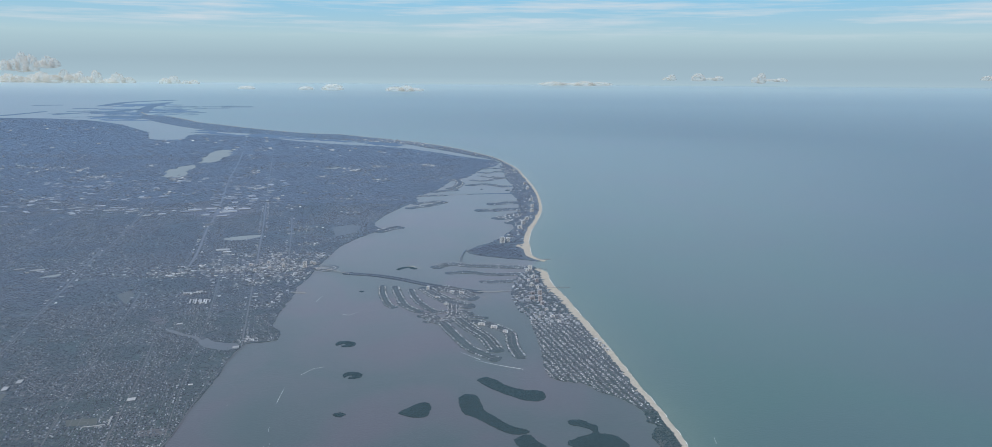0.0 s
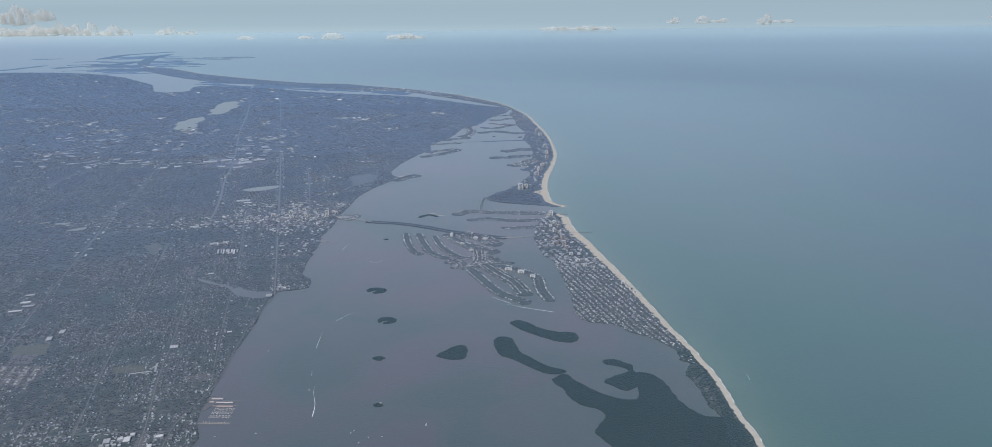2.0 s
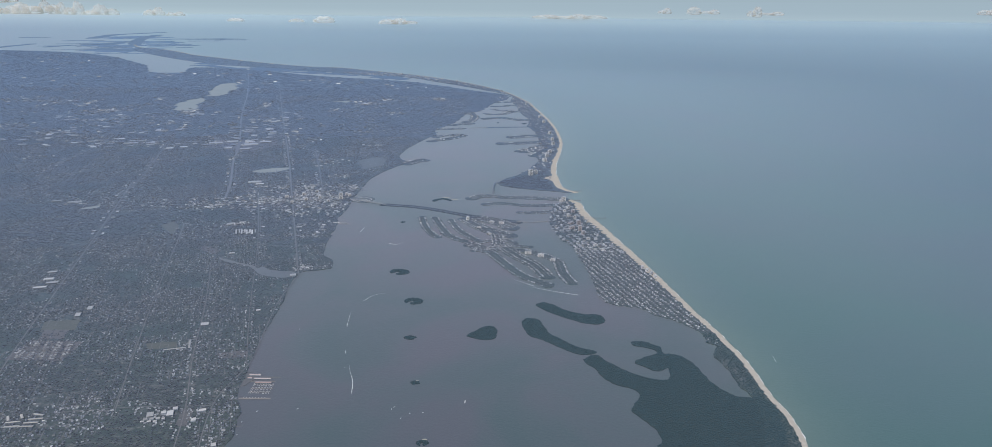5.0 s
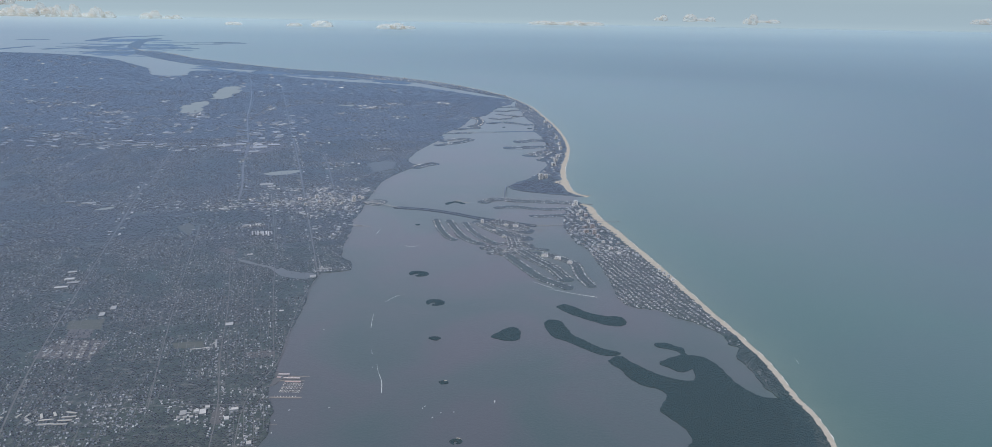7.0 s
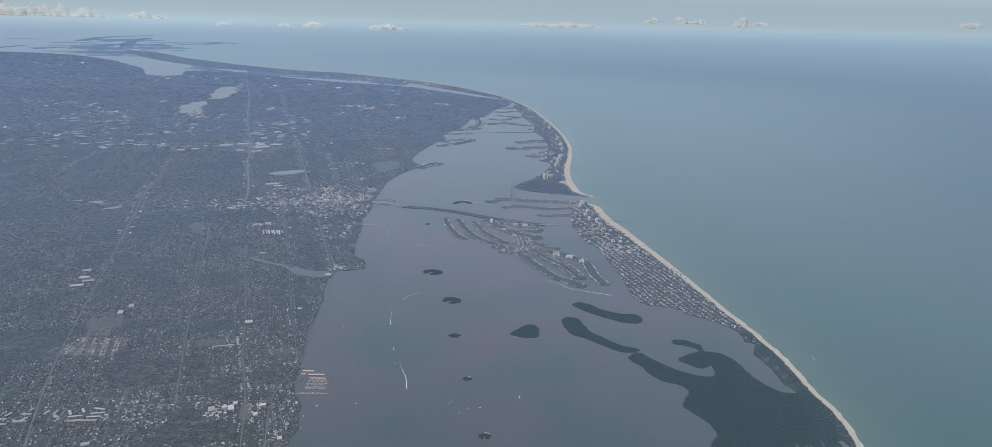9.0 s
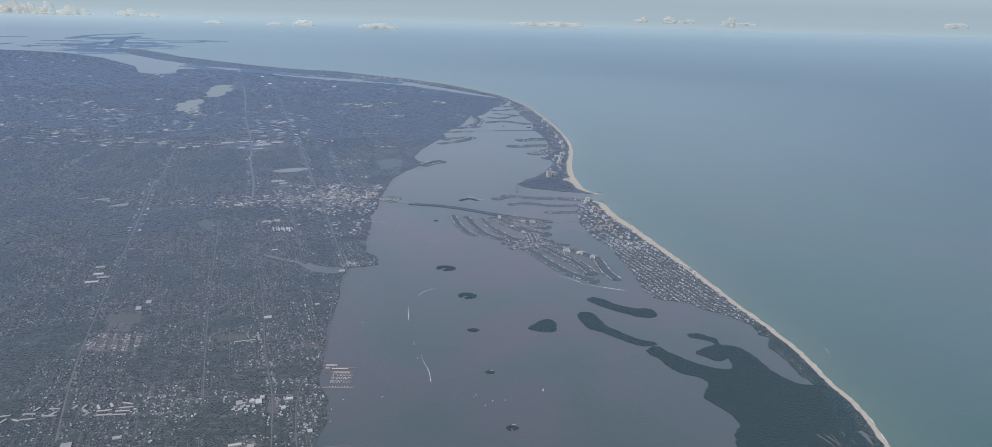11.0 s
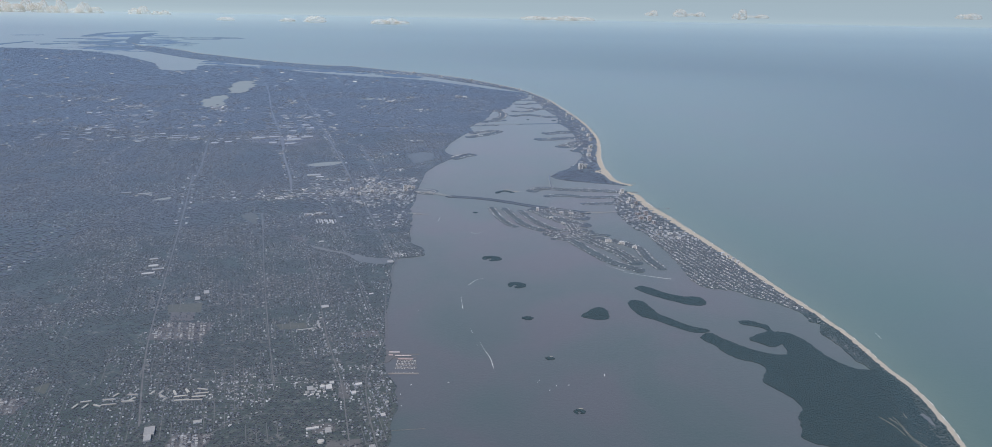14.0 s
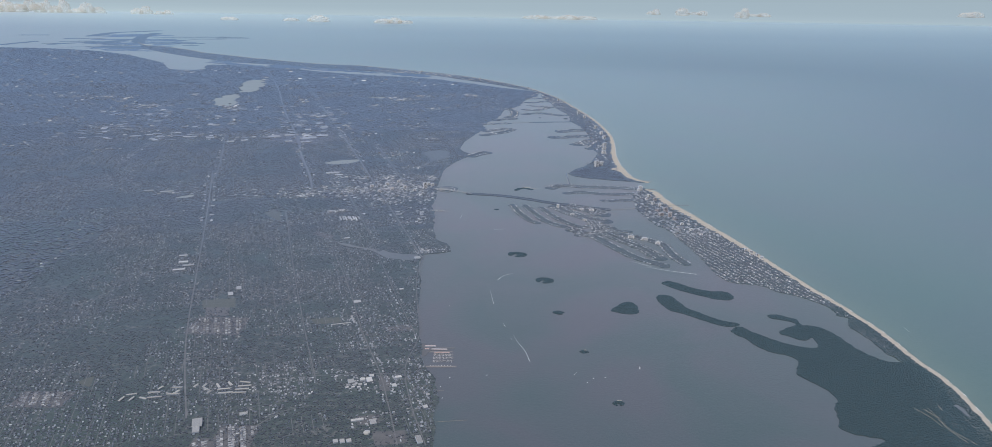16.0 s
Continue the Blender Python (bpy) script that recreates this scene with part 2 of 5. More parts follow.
# ---- building blocks ----
def mesh_data(name, verts, faces, mats=(), slots=None, smooth=False):
    me = bpy.data.meshes.new(name)
    me.from_pydata([tuple(map(float, v)) for v in verts], [], [tuple(map(int, f)) for f in faces])
    for m in mats:
        me.materials.append(m)
    if slots is not None:
        me.polygons.foreach_set("material_index", list(map(int, slots)))
    if smooth:
        me.polygons.foreach_set("use_smooth", [True] * len(me.polygons))
    me.update()
    return me


def tri_mesh(name, verts, tris, mats, slots=None, smooth=False):
    """A large mesh of triangles from arrays."""
    me = bpy.data.meshes.new(name)
    me.vertices.add(len(verts))
    me.vertices.foreach_set("co", np.asarray(verts, np.float32).ravel())
    me.loops.add(len(tris) * 3)
    me.loops.foreach_set("vertex_index", np.asarray(tris, np.int32).ravel())
    me.polygons.add(len(tris))
    me.polygons.foreach_set("loop_start", np.arange(0, len(tris) * 3, 3, dtype=np.int32))
    me.polygons.foreach_set("loop_total", np.full(len(tris), 3, np.int32))
    for m in mats:
        me.materials.append(m)
    if slots is not None:
        me.polygons.foreach_set("material_index", np.asarray(slots, np.int32))
    me.polygons.foreach_set("use_smooth", np.full(len(tris), smooth))
    me.update(calc_edges=True)
    me.validate()
    return me


def part(name, data, parent, label="", at=(0, 0, 0)):
    ob = new(name, data)
    ob.parent = parent
    ob.location = at
    return tagged(ob, label)


def curve(points, step, wobble=0.0, closed=False, size=0.12):
    """A smooth line through the points, with a ragged natural edge."""
    p = [Vector((x, y, 0)) for x, y in points]
    n, out = len(p), []
    for i in range(n if closed else n - 1):
        a, b, c, d = (p[(i + k) % n] if closed else p[min(max(i + k, 0), n - 1)] for k in (-1, 0, 1, 2))
        m = max(1, min(40, int((c - b).length / step)))
        for k in range(m):
            s = k / m
            v = 0.5 * (2 * b + (c - a) * s + (2 * a - 5 * b + 4 * c - d) * s * s + (3 * b - a - 3 * c + d) * s**3)
            out.append(v)
    if not closed:
        out.append(p[-1])
    if wobble:
        out = [v + Vector((noise.fractal(v * size, 0.8, 2, 4), noise.fractal(v * size + Vector((40, 7, 3)), 0.8, 2, 4), 0)) * wobble for v in out]
    return [(v.x, v.y) for v in out]


def turned(line, closed):
    """Unit normals, to the right of the way, along a line."""
    p = np.array(line, float)
    if closed:
        d = np.roll(p, -1, 0) - np.roll(p, 1, 0)
    else:
        d = np.gradient(p, axis=0)
    d /= np.maximum(np.linalg.norm(d, axis=1, keepdims=True), 1e-6)
    return np.stack([d[:, 1], -d[:, 0]], 1)


def area(line):
    p = np.array(line)
    q = np.roll(p, -1, 0)
    return 0.5 * float((p[:, 0] * q[:, 1] - q[:, 0] * p[:, 1]).sum())


def slab(name, outline, top, mat, slope=0.25, bottom=-0.3, label="", category="", kind="structure"):
    """Low land: a flat top inside the outline and a sloping shore down into the water."""
    if area(outline) < 0:
        outline = outline[::-1]
    n = len(outline)
    out = np.array(outline) + turned(outline, True) * slope
    verts = [(x, y, top) for x, y in outline] + [(x, y, bottom) for x, y in out]
    from mathutils.geometry import tessellate_polygon
    faces = []
    for a, b, c in tessellate_polygon([[Vector((x, y, 0)) for x, y in outline]]):
        (ax, ay), (bx, by), (cx, cy) = outline[a], outline[b], outline[c]
        faces.append((a, b, c) if (bx - ax) * (cy - ay) - (by - ay) * (cx - ax) > 0 else (a, c, b))
    faces += [(i, n + i, n + (i + 1) % n, (i + 1) % n) for i in range(n)]
    ob = new(name, mesh_data(name, verts, faces, [mat]))
    return tagged(ob, label, category, "", kind)


def sheet(name, outline, z, mat, label, category, kind="structure"):
    """A thin patch that lies on the land: its edge turns down into it."""
    return slab(name, outline, z, mat, 0.03, z - 0.05, label, category, kind)


def stroke(points, width, step=2.0, wobble=0.0):
    """The outline of a band of land along a line, with round ends."""
    line = curve(points, step)
    nr = turned(line, False)
    w = np.full(len(line), width / 2.0)
    p = np.array(line)
    ends = []
    for k, sgn in ((-1, 1), (0, -1)):
        d = np.array([-nr[k][1], nr[k][0]]) * sgn
        ends.append([tuple(p[k] + width / 2 * (math.cos(a) * nr[k] * sgn + math.sin(a) * d)) for a in np.linspace(0.35, math.pi - 0.35, 5)])
    out = [tuple(v) for v in p + nr * w[:, None]] + ends[0] + [tuple(v) for v in (p - nr * w[:, None])[::-1]] + ends[1]
    if wobble:
        out = [(x + wobble * noise.fractal(Vector((x, y, 0)) * 0.3, 0.8, 2, 3), y + wobble * noise.fractal(Vector((x, y, 9)) * 0.3, 0.8, 2, 3)) for x, y in out]
    return out


def ribbon(name, line, left, right, z, mat, label, category, kind="structure", edge=0.04):
    """A strip along a line, from left to right of it (numbers or one for each point), with turned-down edges."""
    p, nr = np.array(line), turned(line, False)
    lo, hi = np.broadcast_to(left, len(p)), np.broadcast_to(right, len(p))
    a, b = p - nr * np.asarray(lo)[:, None], p + nr * np.asarray(hi)[:, None]
    n = len(p)
    verts = [(x, y, z - edge) for x, y in a] + [(x, y, z) for x, y in a] + [(x, y, z) for x, y in b] + [(x, y, z - edge) for x, y in b]
    faces = [(k * n + i, k * n + i + 1, (k + 1) * n + i + 1, (k + 1) * n + i) for k in range(3) for i in range(n - 1)]
    me = mesh_data(name, verts, faces, [mat])
    me.flip_normals()
    ob = new(name, me)
    return tagged(ob, label, category, "", kind)


def box(sx, sy, sz, z0=0.0, x0=0.0, y0=0.0, bevel=0.0):
    """A box standing on z0, as a bmesh with slightly rounded edges."""
    bm = bmesh.new()
    bmesh.ops.create_cube(bm, size=1, matrix=Matrix.Translation((x0, y0, z0 + sz / 2)) @ Matrix.Diagonal((sx, sy, sz, 1)))
    if bevel:
        bmesh.ops.bevel(bm, geom=bm.edges[:], offset=bevel, segments=1, affect="EDGES")
    return bm


def to_mesh(name, bms, mat, smooth=False):
    """One mesh from several bmeshes."""
    me = bpy.data.meshes.new(name)
    whole = bmesh.new()
    for b in bms if isinstance(bms, (list, tuple)) else [bms]:
        tmp = bpy.data.meshes.new("tmp")
        b.to_mesh(tmp)
        b.free()
        whole.from_mesh(tmp)
        bpy.data.meshes.remove(tmp)
    whole.to_mesh(me)
    whole.free()
    me.materials.append(mat)
    if smooth:
        me.polygons.foreach_set("use_smooth", [True] * len(me.polygons))
    return me


def inside(pts, outline):
    """Which of the points lie within an outline."""
    poly = np.array(outline)
    x, y = pts[:, 0], pts[:, 1]
    res = np.zeros(len(pts), bool)
    for (ax, ay), (bx, by) in zip(poly, np.roll(poly, -1, 0)):
        if ay == by:
            continue
        k = (ay > y) != (by > y)
        res[k] ^= x[k] < (bx - ax) * (y[k] - ay) / (by - ay) + ax
    return res


def from_line(pts, line):
    """The distance of points from a line."""
    best = np.full(len(pts), 1e9)
    p = np.array(line, float)
    for a, b in zip(p[:-1], p[1:]):
        d = b - a
        s = np.clip(((pts - a) @ d) / max(d @ d, 1e-9), 0, 1)
        best = np.minimum(best, np.linalg.norm(pts - a - s[:, None] * d, axis=1))
    return best


# ---- the lie of the land: control points of shores, roads and lakes ----
MAIN_NEAR = [(-122.8, 183.2), (-122.4, 192), (-123.7, 201.8), (-122.9, 213.3), (-125.1, 226.3), (-127.7, 233.7), (-130.9, 240.4), (-132.2, 255.5), (-134.8, 270.8), (-136.8, 291.2), (-138.3, 322.6), (-141.2, 345.2), (-140.9, 366.3), (-133.6, 370.8), (-127.5, 374.3), (-126.8, 382.2), (-135.4, 398.3), (-139.1, 425.2), (-140.2, 454), (-142.9, 469.6), (-141.6, 495.1), (-143.1, 519.2), (-142.2, 543.4), (-140.9, 581.2), (-133.8, 608.8), (-125.2, 630.5), (-119.9, 644.8), (-130.4, 667.5), (-126.3, 712.9), (-112.4, 768.8)]
MAIN_FAR = [(-103, 757), (-110, 813), (-97, 846), (-92, 876), (-83, 929), (-68, 955), (-53, 1029), (-36, 1067), (-32, 1101), (-40, 1130), (-89, 1171), (-144, 1232), (-214, 1291), (-308, 1326), (-384, 1362), (-471, 1423), (-529, 1450), (-601, 1479), (-644, 1470), (-625, 1388), (-680, 1381), (-744, 1502), (-809, 1586), (-907, 1699), (-1023, 1792), (-1159, 1841), (-1293, 1853)]
KEY_GULF = [(21.1, 546.3), (13.9, 552), (10.1, 561.8), (8.6, 584.4), (8.1, 611), (10.5, 647.6), (16.2, 688.5), (21.4, 734.5), (22.2, 779.4), (20.6, 833.9), (15.6, 891.5), (7.5, 957.4), (-3.5, 1039.6), (-21, 1107.5), (-40.6, 1168.6), (-72.3, 1228.4), (-106.7, 1284.8), (-155.5, 1347.4), (-219.6, 1405.6), (-287.3, 1456.8), (-360.1, 1512), (-427.9, 1530.1), (-505.9, 1576.7), (-594.2, 1641.7), (-696.7, 1729.2), (-763.5, 1786.3), (-827.2, 1865.6), (-913.8, 1953.8), (-986.8, 2003.8), (-1052.7, 2102)]
KEY_BAY = [(-952.3, 1897), (-873.5, 1796.4), (-758.6, 1670.5), (-669.9, 1589.5), (-581.2, 1528.4), (-507.1, 1497.3), (-432.7, 1455.1), (-350.4, 1414.5), (-272.7, 1376.1), (-212, 1351), (-148.6, 1277.9), (-102.4, 1221.4), (-70.1, 1178.1), (-40, 1137.7), (-26.5, 1107.8), (-27.9, 1060), (-20.6, 997.8), (-16.5, 942.3), (-6.8, 892.3), (-10.1, 843.1), (-4.1, 814.3), (-0.5, 758.5), (-5.9, 694.7), (-4.7, 661), (-13.8, 623.1), (-24.2, 600), (-34.1, 584.8), (-40.2, 572.3), (-38.4, 564.2), (-23.7, 556.2), (-4.6, 550.2), (14, 544.5)]
BEACH_GULF = [(13.5, 523.6), (19.7, 512.5), (21.9, 487.6), (29.2, 458.7), (35.1, 429.8), (40.7, 403.9), (45.4, 380.6), (51.4, 348.6), (56.7, 320.8), (61.6, 297.2), (65.5, 269.8), (66.3, 246.1), (68.4, 228), (66.2, 205.3), (62.4, 182.9), (54.8, 155.1), (43.1, 117.6)]
BEACH_BAY = [(27.9, 117.5), (36.5, 154.9), (46.6, 190.7), (57.1, 224.9), (58.8, 241.6), (57.6, 248.4), (56.2, 253.2), (56.3, 261.5), (55.0, 270.8), (53.6, 277.4), (56.6, 286.3), (54.2, 290.5), (53.6, 299.3), (50.2, 305.3), (44.2, 313), (37, 318.6), (30.5, 326.9), (24.7, 328.4), (17.4, 330.9), (13.3, 344.5), (11.4, 375), (6.5, 415.3), (0.4, 432.5), (-2.7, 451.2), (-4.5, 468.1), (-2.1, 488.1), (0.5, 509.7)]
MANGROVE_NORTH = [(62.2, 243.3), (54.9, 243.7), (49.7, 248.6), (45.9, 257.1), (43.4, 269.3), (39.8, 277), (33.6, 278.9), (32.4, 284.3), (27.9, 289.1), (22.3, 289.6), (21.3, 286.8), (28.4, 282.8), (30.5, 279.4), (23.6, 274.6), (19.9, 270.7), (22.6, 267.5), (26.3, 263.9), (29.3, 264), (32.2, 266.5), (32.3, 263.4), (31.6, 258.6), (29.2, 256.1), (21.4, 258.3), (14.3, 264.2), (8.6, 271), (5, 276.8), (-0.6, 271.4)]
MANGROVE_SOUTH = [(3.5, 264), (6.2, 256.2), (11.2, 251.1), (16.6, 247.9), (17.2, 242.9), (13.2, 233.9), (14.9, 228.4), (19, 221.3), (19.9, 214.5), (16.4, 207.9), (14.6, 200.4), (12.5, 196.7), (14.2, 192.9), (19.1, 189.9), (24, 188.5), (20.9, 185.6), (13.2, 182.2), (2.8, 172.6), (1.9, 154.6), (2.8, 129.8), (34, 117.5), (51.1, 155.1), (57.5, 194.7), (64.7, 229.9)]
ISLET_WEDGE = [(-49, 293.6), (-45.6, 298.1), (-42.3, 302), (-38.7, 303.6), (-36.6, 300.6), (-36.3, 293.2), (-38.1, 289.5), (-43.3, 289.4), (-47.6, 291.4)]
ISLET_LONG = [(-18.2, 328), (-14.8, 331.7), (-10.3, 329.1), (-4, 322.4), (2.7, 318.4), (10.3, 317.8), (12.8, 312.9), (11, 308.1), (5.6, 307.2), (-3.5, 312.5), (-11.2, 318.8), (-16.8, 325.5)]
ISLET_CURVED = [(-25, 309.5), (-21.5, 312.8), (-17.6, 311.3), (-15.4, 305), (-13.3, 296.7), (-9.1, 291.7), (-2.6, 284.1), (5.3, 279.5), (2.2, 276.7), (-3.2, 277.3), (-10, 283.2), (-16.7, 290.1), (-21.7, 293.5), (-24.1, 300.9)]
ROADS = []
ROADS.append((1.8, [(-228, 489), (-243, 550), (-271, 639), (-295, 725), (-353, 903), (-415, 1112), (-521, 1438)]))
ROADS.append((1.2, [(-140, 360), (-176, 482), (-230, 664), (-296, 878), (-454, 1399)]))
ROADS.append((0.9, [(-158, 497), (-197, 638), (-215, 692), (-235, 693)]))
ROADS.append((0.7, [(-215, 531), (-179, 416), (-153, 323), (-136, 266)]))
ROADS.append((1, [(-261, 470), (-234, 497), (-196, 505), (-154, 513)]))
ROADS.append((1.6, [(-503, 884), (-408, 877), (-301, 897)]))
ROADS.append((0.7, [(-389, 726), (-366, 778), (-314, 732)]))
ROADS.append((0.7, [(-140, 373), (-141, 331), (-137, 291), (-134, 264), (-137, 236), (-132, 208), (-125, 183)]))
ROADS.append((1.0, [(-323, 564), (-286, 446), (-253, 337), (-228, 256), (-206, 198)]))
ROADS.append((0.8, [(-238, 453), (-229, 424), (-204, 338), (-181, 263), (-169, 226)]))
ROADS.append((0.8, [(-193, 380), (-174, 322), (-159, 270), (-146, 231), (-139, 204), (-134, 183)]))
ROADS.append((0.7, [(-183, 191), (-175, 203), (-167, 207)]))
ROADS.append((0.7, [(-558, 1118), (-508, 933), (-491, 861)]))
ROADS.append((0.7, [(-414, 727), (-419, 667), (-409, 593)]))
ROADS.append((0.7, [(-366, 726), (-321, 571), (-310, 514)]))
ROADS.append((0.7, [(-187, 225), (-165, 229), (-137, 231)]))
ROADS.append((0.7, [(-209, 416), (-170, 411), (-147, 405)]))
MAIN_SHORE = curve([(-118, 40), (-120, 140)] + MAIN_NEAR, 2.0, 0.9) + curve(MAIN_FAR, 9.0, 3.0)
MAINLAND = MAIN_SHORE + [(-2000, 1900), (-3000, 1500), (-3300, 300), (-2500, -700), (-140, -700), (-118, -60)]
GULF_LINE = curve(BEACH_GULF[::-1], 2.0, 0.5) + curve(KEY_GULF, 6.0, 0.8)

# ---- sea: one sheet to the horizon ----
def make_sea():
    xs = np.unique(np.concatenate([np.arange(-250, 200, 6), np.arange(-1400, -249, 25), np.arange(200, 700, 25), np.arange(-6500, -1399, 300), np.arange(700, 6600, 300)]))
    ys = np.unique(np.concatenate([np.arange(100, 900, 8), np.arange(900, 2200, 25), np.arange(2200, 6600, 200), np.arange(-3000, 101, 100)]))
    gx, gy = np.meshgrid(xs, ys)
    nx, ny = len(xs), len(ys)
    verts = np.stack([gx.ravel(), gy.ravel(), np.zeros(nx * ny)], 1)
    q = np.arange(nx * (ny - 1)).reshape(ny - 1, nx)[:, :-1].ravel()
    tris = np.concatenate([np.stack([q, q + 1, q + nx + 1], 1), np.stack([q, q + nx + 1, q + nx], 1)])
    me = tri_mesh("sea", verts, tris, [WATER])
    order = np.array(sorted(GULF_LINE, key=lambda p: p[1]))
    edge = np.interp(verts[:, 1], np.r_[-3000, order[:, 1], 2700, 6500], np.r_[-300, order[:, 0], -1300, -4000])
    off = verts[:, 0] - edge
    soft = 5 + np.clip(verts[:, 1] - 500, 0, 2000) * 0.02
    turbid = 1 / (1 + np.exp(np.clip((off + soft) / soft * 3, -40, 40)))
    turbid *= np.interp(verts[:, 1], [170, 380], [0.7, 1.0])  # clearer water off the near shore
    shoal = np.where(off > -20, np.exp(-np.abs(off) / 16), 0)
    fall = np.clip((off - 60) / (300 + 0.6 * np.clip(verts[:, 1] - 300, 0, 3000)), 0, 1)
    depth = fall * fall * (3 - 2 * fall) * np.interp(verts[:, 1], [900, 2600], [1.0, 0.25])
    for key, v in (("turbid", turbid), ("shoal", shoal), ("depth", depth)):
        me.attributes.new(key, "FLOAT", "POINT").data.foreach_set("value", v.astype(np.float32))
    return tagged(new("water", me), "grey-green sea and milky bay water under haze", "water", "", "structure")


make_sea()

# ---- land ----
TOP = 0.14
slab("mainland", MAINLAND, TOP, LAND, 0.3, label="flat wooded coastal town land along the bay", category="land")
KEY = curve(KEY_GULF, 6.0, 0.8) + curve(KEY_BAY, 6.0, 1.6)
slab("barrier_island", KEY, TOP, LAND, 0.3, label="long narrow built-up barrier island with beach", category="island")
BEACH_ISLAND = curve(BEACH_GULF, 2.0, 0.5) + curve(BEACH_BAY, 1.0, 1.1, False, 0.28)
slab("barrier_island", BEACH_ISLAND, TOP, LAND, 0.3, label="built-up beach island narrowing to a sand spit", category="island")
MANGROVES = curve(MANGROVE_NORTH + MANGROVE_SOUTH, 0.9, 0.75, True, 0.26)
slab("mangrove_island", MANGROVES, TOP - 0.03, MANGROVE, 0.3, label="large dark green mangrove island behind the beach", category="island")

ISLETS = []
for pts in (ISLET_WEDGE, ISLET_LONG, ISLET_CURVED):
    ISLETS.append(curve(pts, 0.8, 0.5, True, 0.3))
for x, y, a, b in ((-73.3, 290, 2.6, 1.9), (-66.6, 250.6, 2.2, 1.3), (-99.5, 462, 1.6, 1.2), (-14.1, 861, 3.0, 3.5), (-43.8, 865.5, 1.6, 2.5)):
    ring = [(x + a * math.cos(k * math.tau / 10), y + b * math.sin(k * math.tau / 10)) for k in range(10)]
    ISLETS.append(curve(ring, 0.5, min(a, b) * 0.4, True, 0.4))
for x, y, a, b, turn in ((-88.9, 370.3, 5.4, 4.2, -0.25), (-76.7, 330.6, 4.6, 4.0, -0.2), (-59.4, 210.3, 2.2, 1.7, 0.3)):
    # a kidney of mangroves round a shallow cove that opens to the south-west
    outer = [(a * math.cos(q), b * math.sin(q)) for q in np.linspace(-1.6, 4.1, 14)]
    inner = [(a * 0.24 * math.cos(q) - 0.16 * a, b * 0.26 * math.sin(q) - 0.3 * b) for q in np.linspace(3.3, -1.6, 9)]
    ring = [(x + u * math.cos(turn) - v * math.sin(turn), y + u * math.sin(turn) + v * math.cos(turn)) for u, v in outer + inner]
    ISLETS.append(curve(ring, 0.5, 0.22, True, 0.5))
ISLETS.append(stroke([(-84.3, 515.7), (-81.7, 520.3), (-77.8, 522.2), (-73.2, 518.3)], 3.2, 0.8, 0.5))
for o in ISLETS:
    slab("mangrove_islet", o, 0.08, MANGROVE, 0.2, label="small dark mangrove islet in the bay", category="islet")

for x, y, a, b in ((-58.6, 212.0, 0.9, 0.6), (-66.0, 252.2, 0.7, 0.4), (-76.5, 525.2, 3.2, 0.7), (-70.2, 520.8, 2.6, 0.45), (-88.0, 373.4, 1.6, 0.5)):
    ring = [(x + a * math.cos(k * math.tau / 9), y + b * math.sin(k * math.tau / 9)) for k in range(9)]
    slab("sand_bar", curve(ring, 0.4, b * 0.5, True, 0.6), 0.07, SAND, 0.3, label="small pale sand bar beside a mangrove islet", category="sand")

FINGER_LINES = [  # width and middle line of the made land with canal houses
    (5, [(-88.4, 473.9), (-84.8, 456.6), (-79, 439), (-74.5, 432.1)]), (5.5, [(-79.8, 472.6), (-74.4, 454), (-67.5, 435.2), (-58.5, 424.5)]),
    (5, [(-68.9, 468.3), (-63.5, 449.9), (-56.6, 435.7), (-49.6, 426.3)]), (10, [(-59.3, 470.3), (-51.2, 456.5), (-40.3, 443.6), (-30.2, 436.8)]),
    (12, [(-51.6, 474), (-39.5, 466.5), (-29.9, 452.9)]), (8, [(-53.1, 419.4), (-43.1, 406.9), (-37.4, 420), (-38.8, 439.3)]),
    (6.5, [(-41.5, 404.4), (-33.1, 385.6), (-25.2, 369.3), (-18.1, 361.2), (-11, 354.4)]), (9, [(-35.8, 417.5), (-25.6, 397.7), (-17.1, 384), (-11, 366.7)]),
    (6.5, [(-23.7, 408.9), (-11.9, 400.7), (-4.1, 390.2), (-2.5, 373.4), (1.4, 357.8)]),
    (8.5, [(-58.5, 523.7), (-48.2, 532.1), (-34.2, 528.9), (-15.2, 528), (9.1, 525.3)]), (6.5, [(-47.6, 509), (-33.9, 511.6), (-18.4, 506.8), (5.2, 509.9)]), (6, [(-23.4, 488.8), (-12.1, 489.3), (1.1, 493.5)]),
    (4.5, [(-55.9, 415.8), (-47.0, 423.1), (-35.9, 428.1), (-27.5, 422.2)]), (4.5, [(-51.6, 406.8), (-41.0, 412.6), (-30.0, 417.4), (-18.9, 415.3)]),
]
FINGER_LINES.append((4.5, [(-144.0, 373.2), (-136.0, 373.4), (-128.3, 375.2)]))  # the spit by the creek
NEAR_FINGERS = len(FINGER_LINES)
FINGER_LINES.append((10, [(-119.8, 637.4), (-113.5, 648.1), (-106.3, 653.6)]))
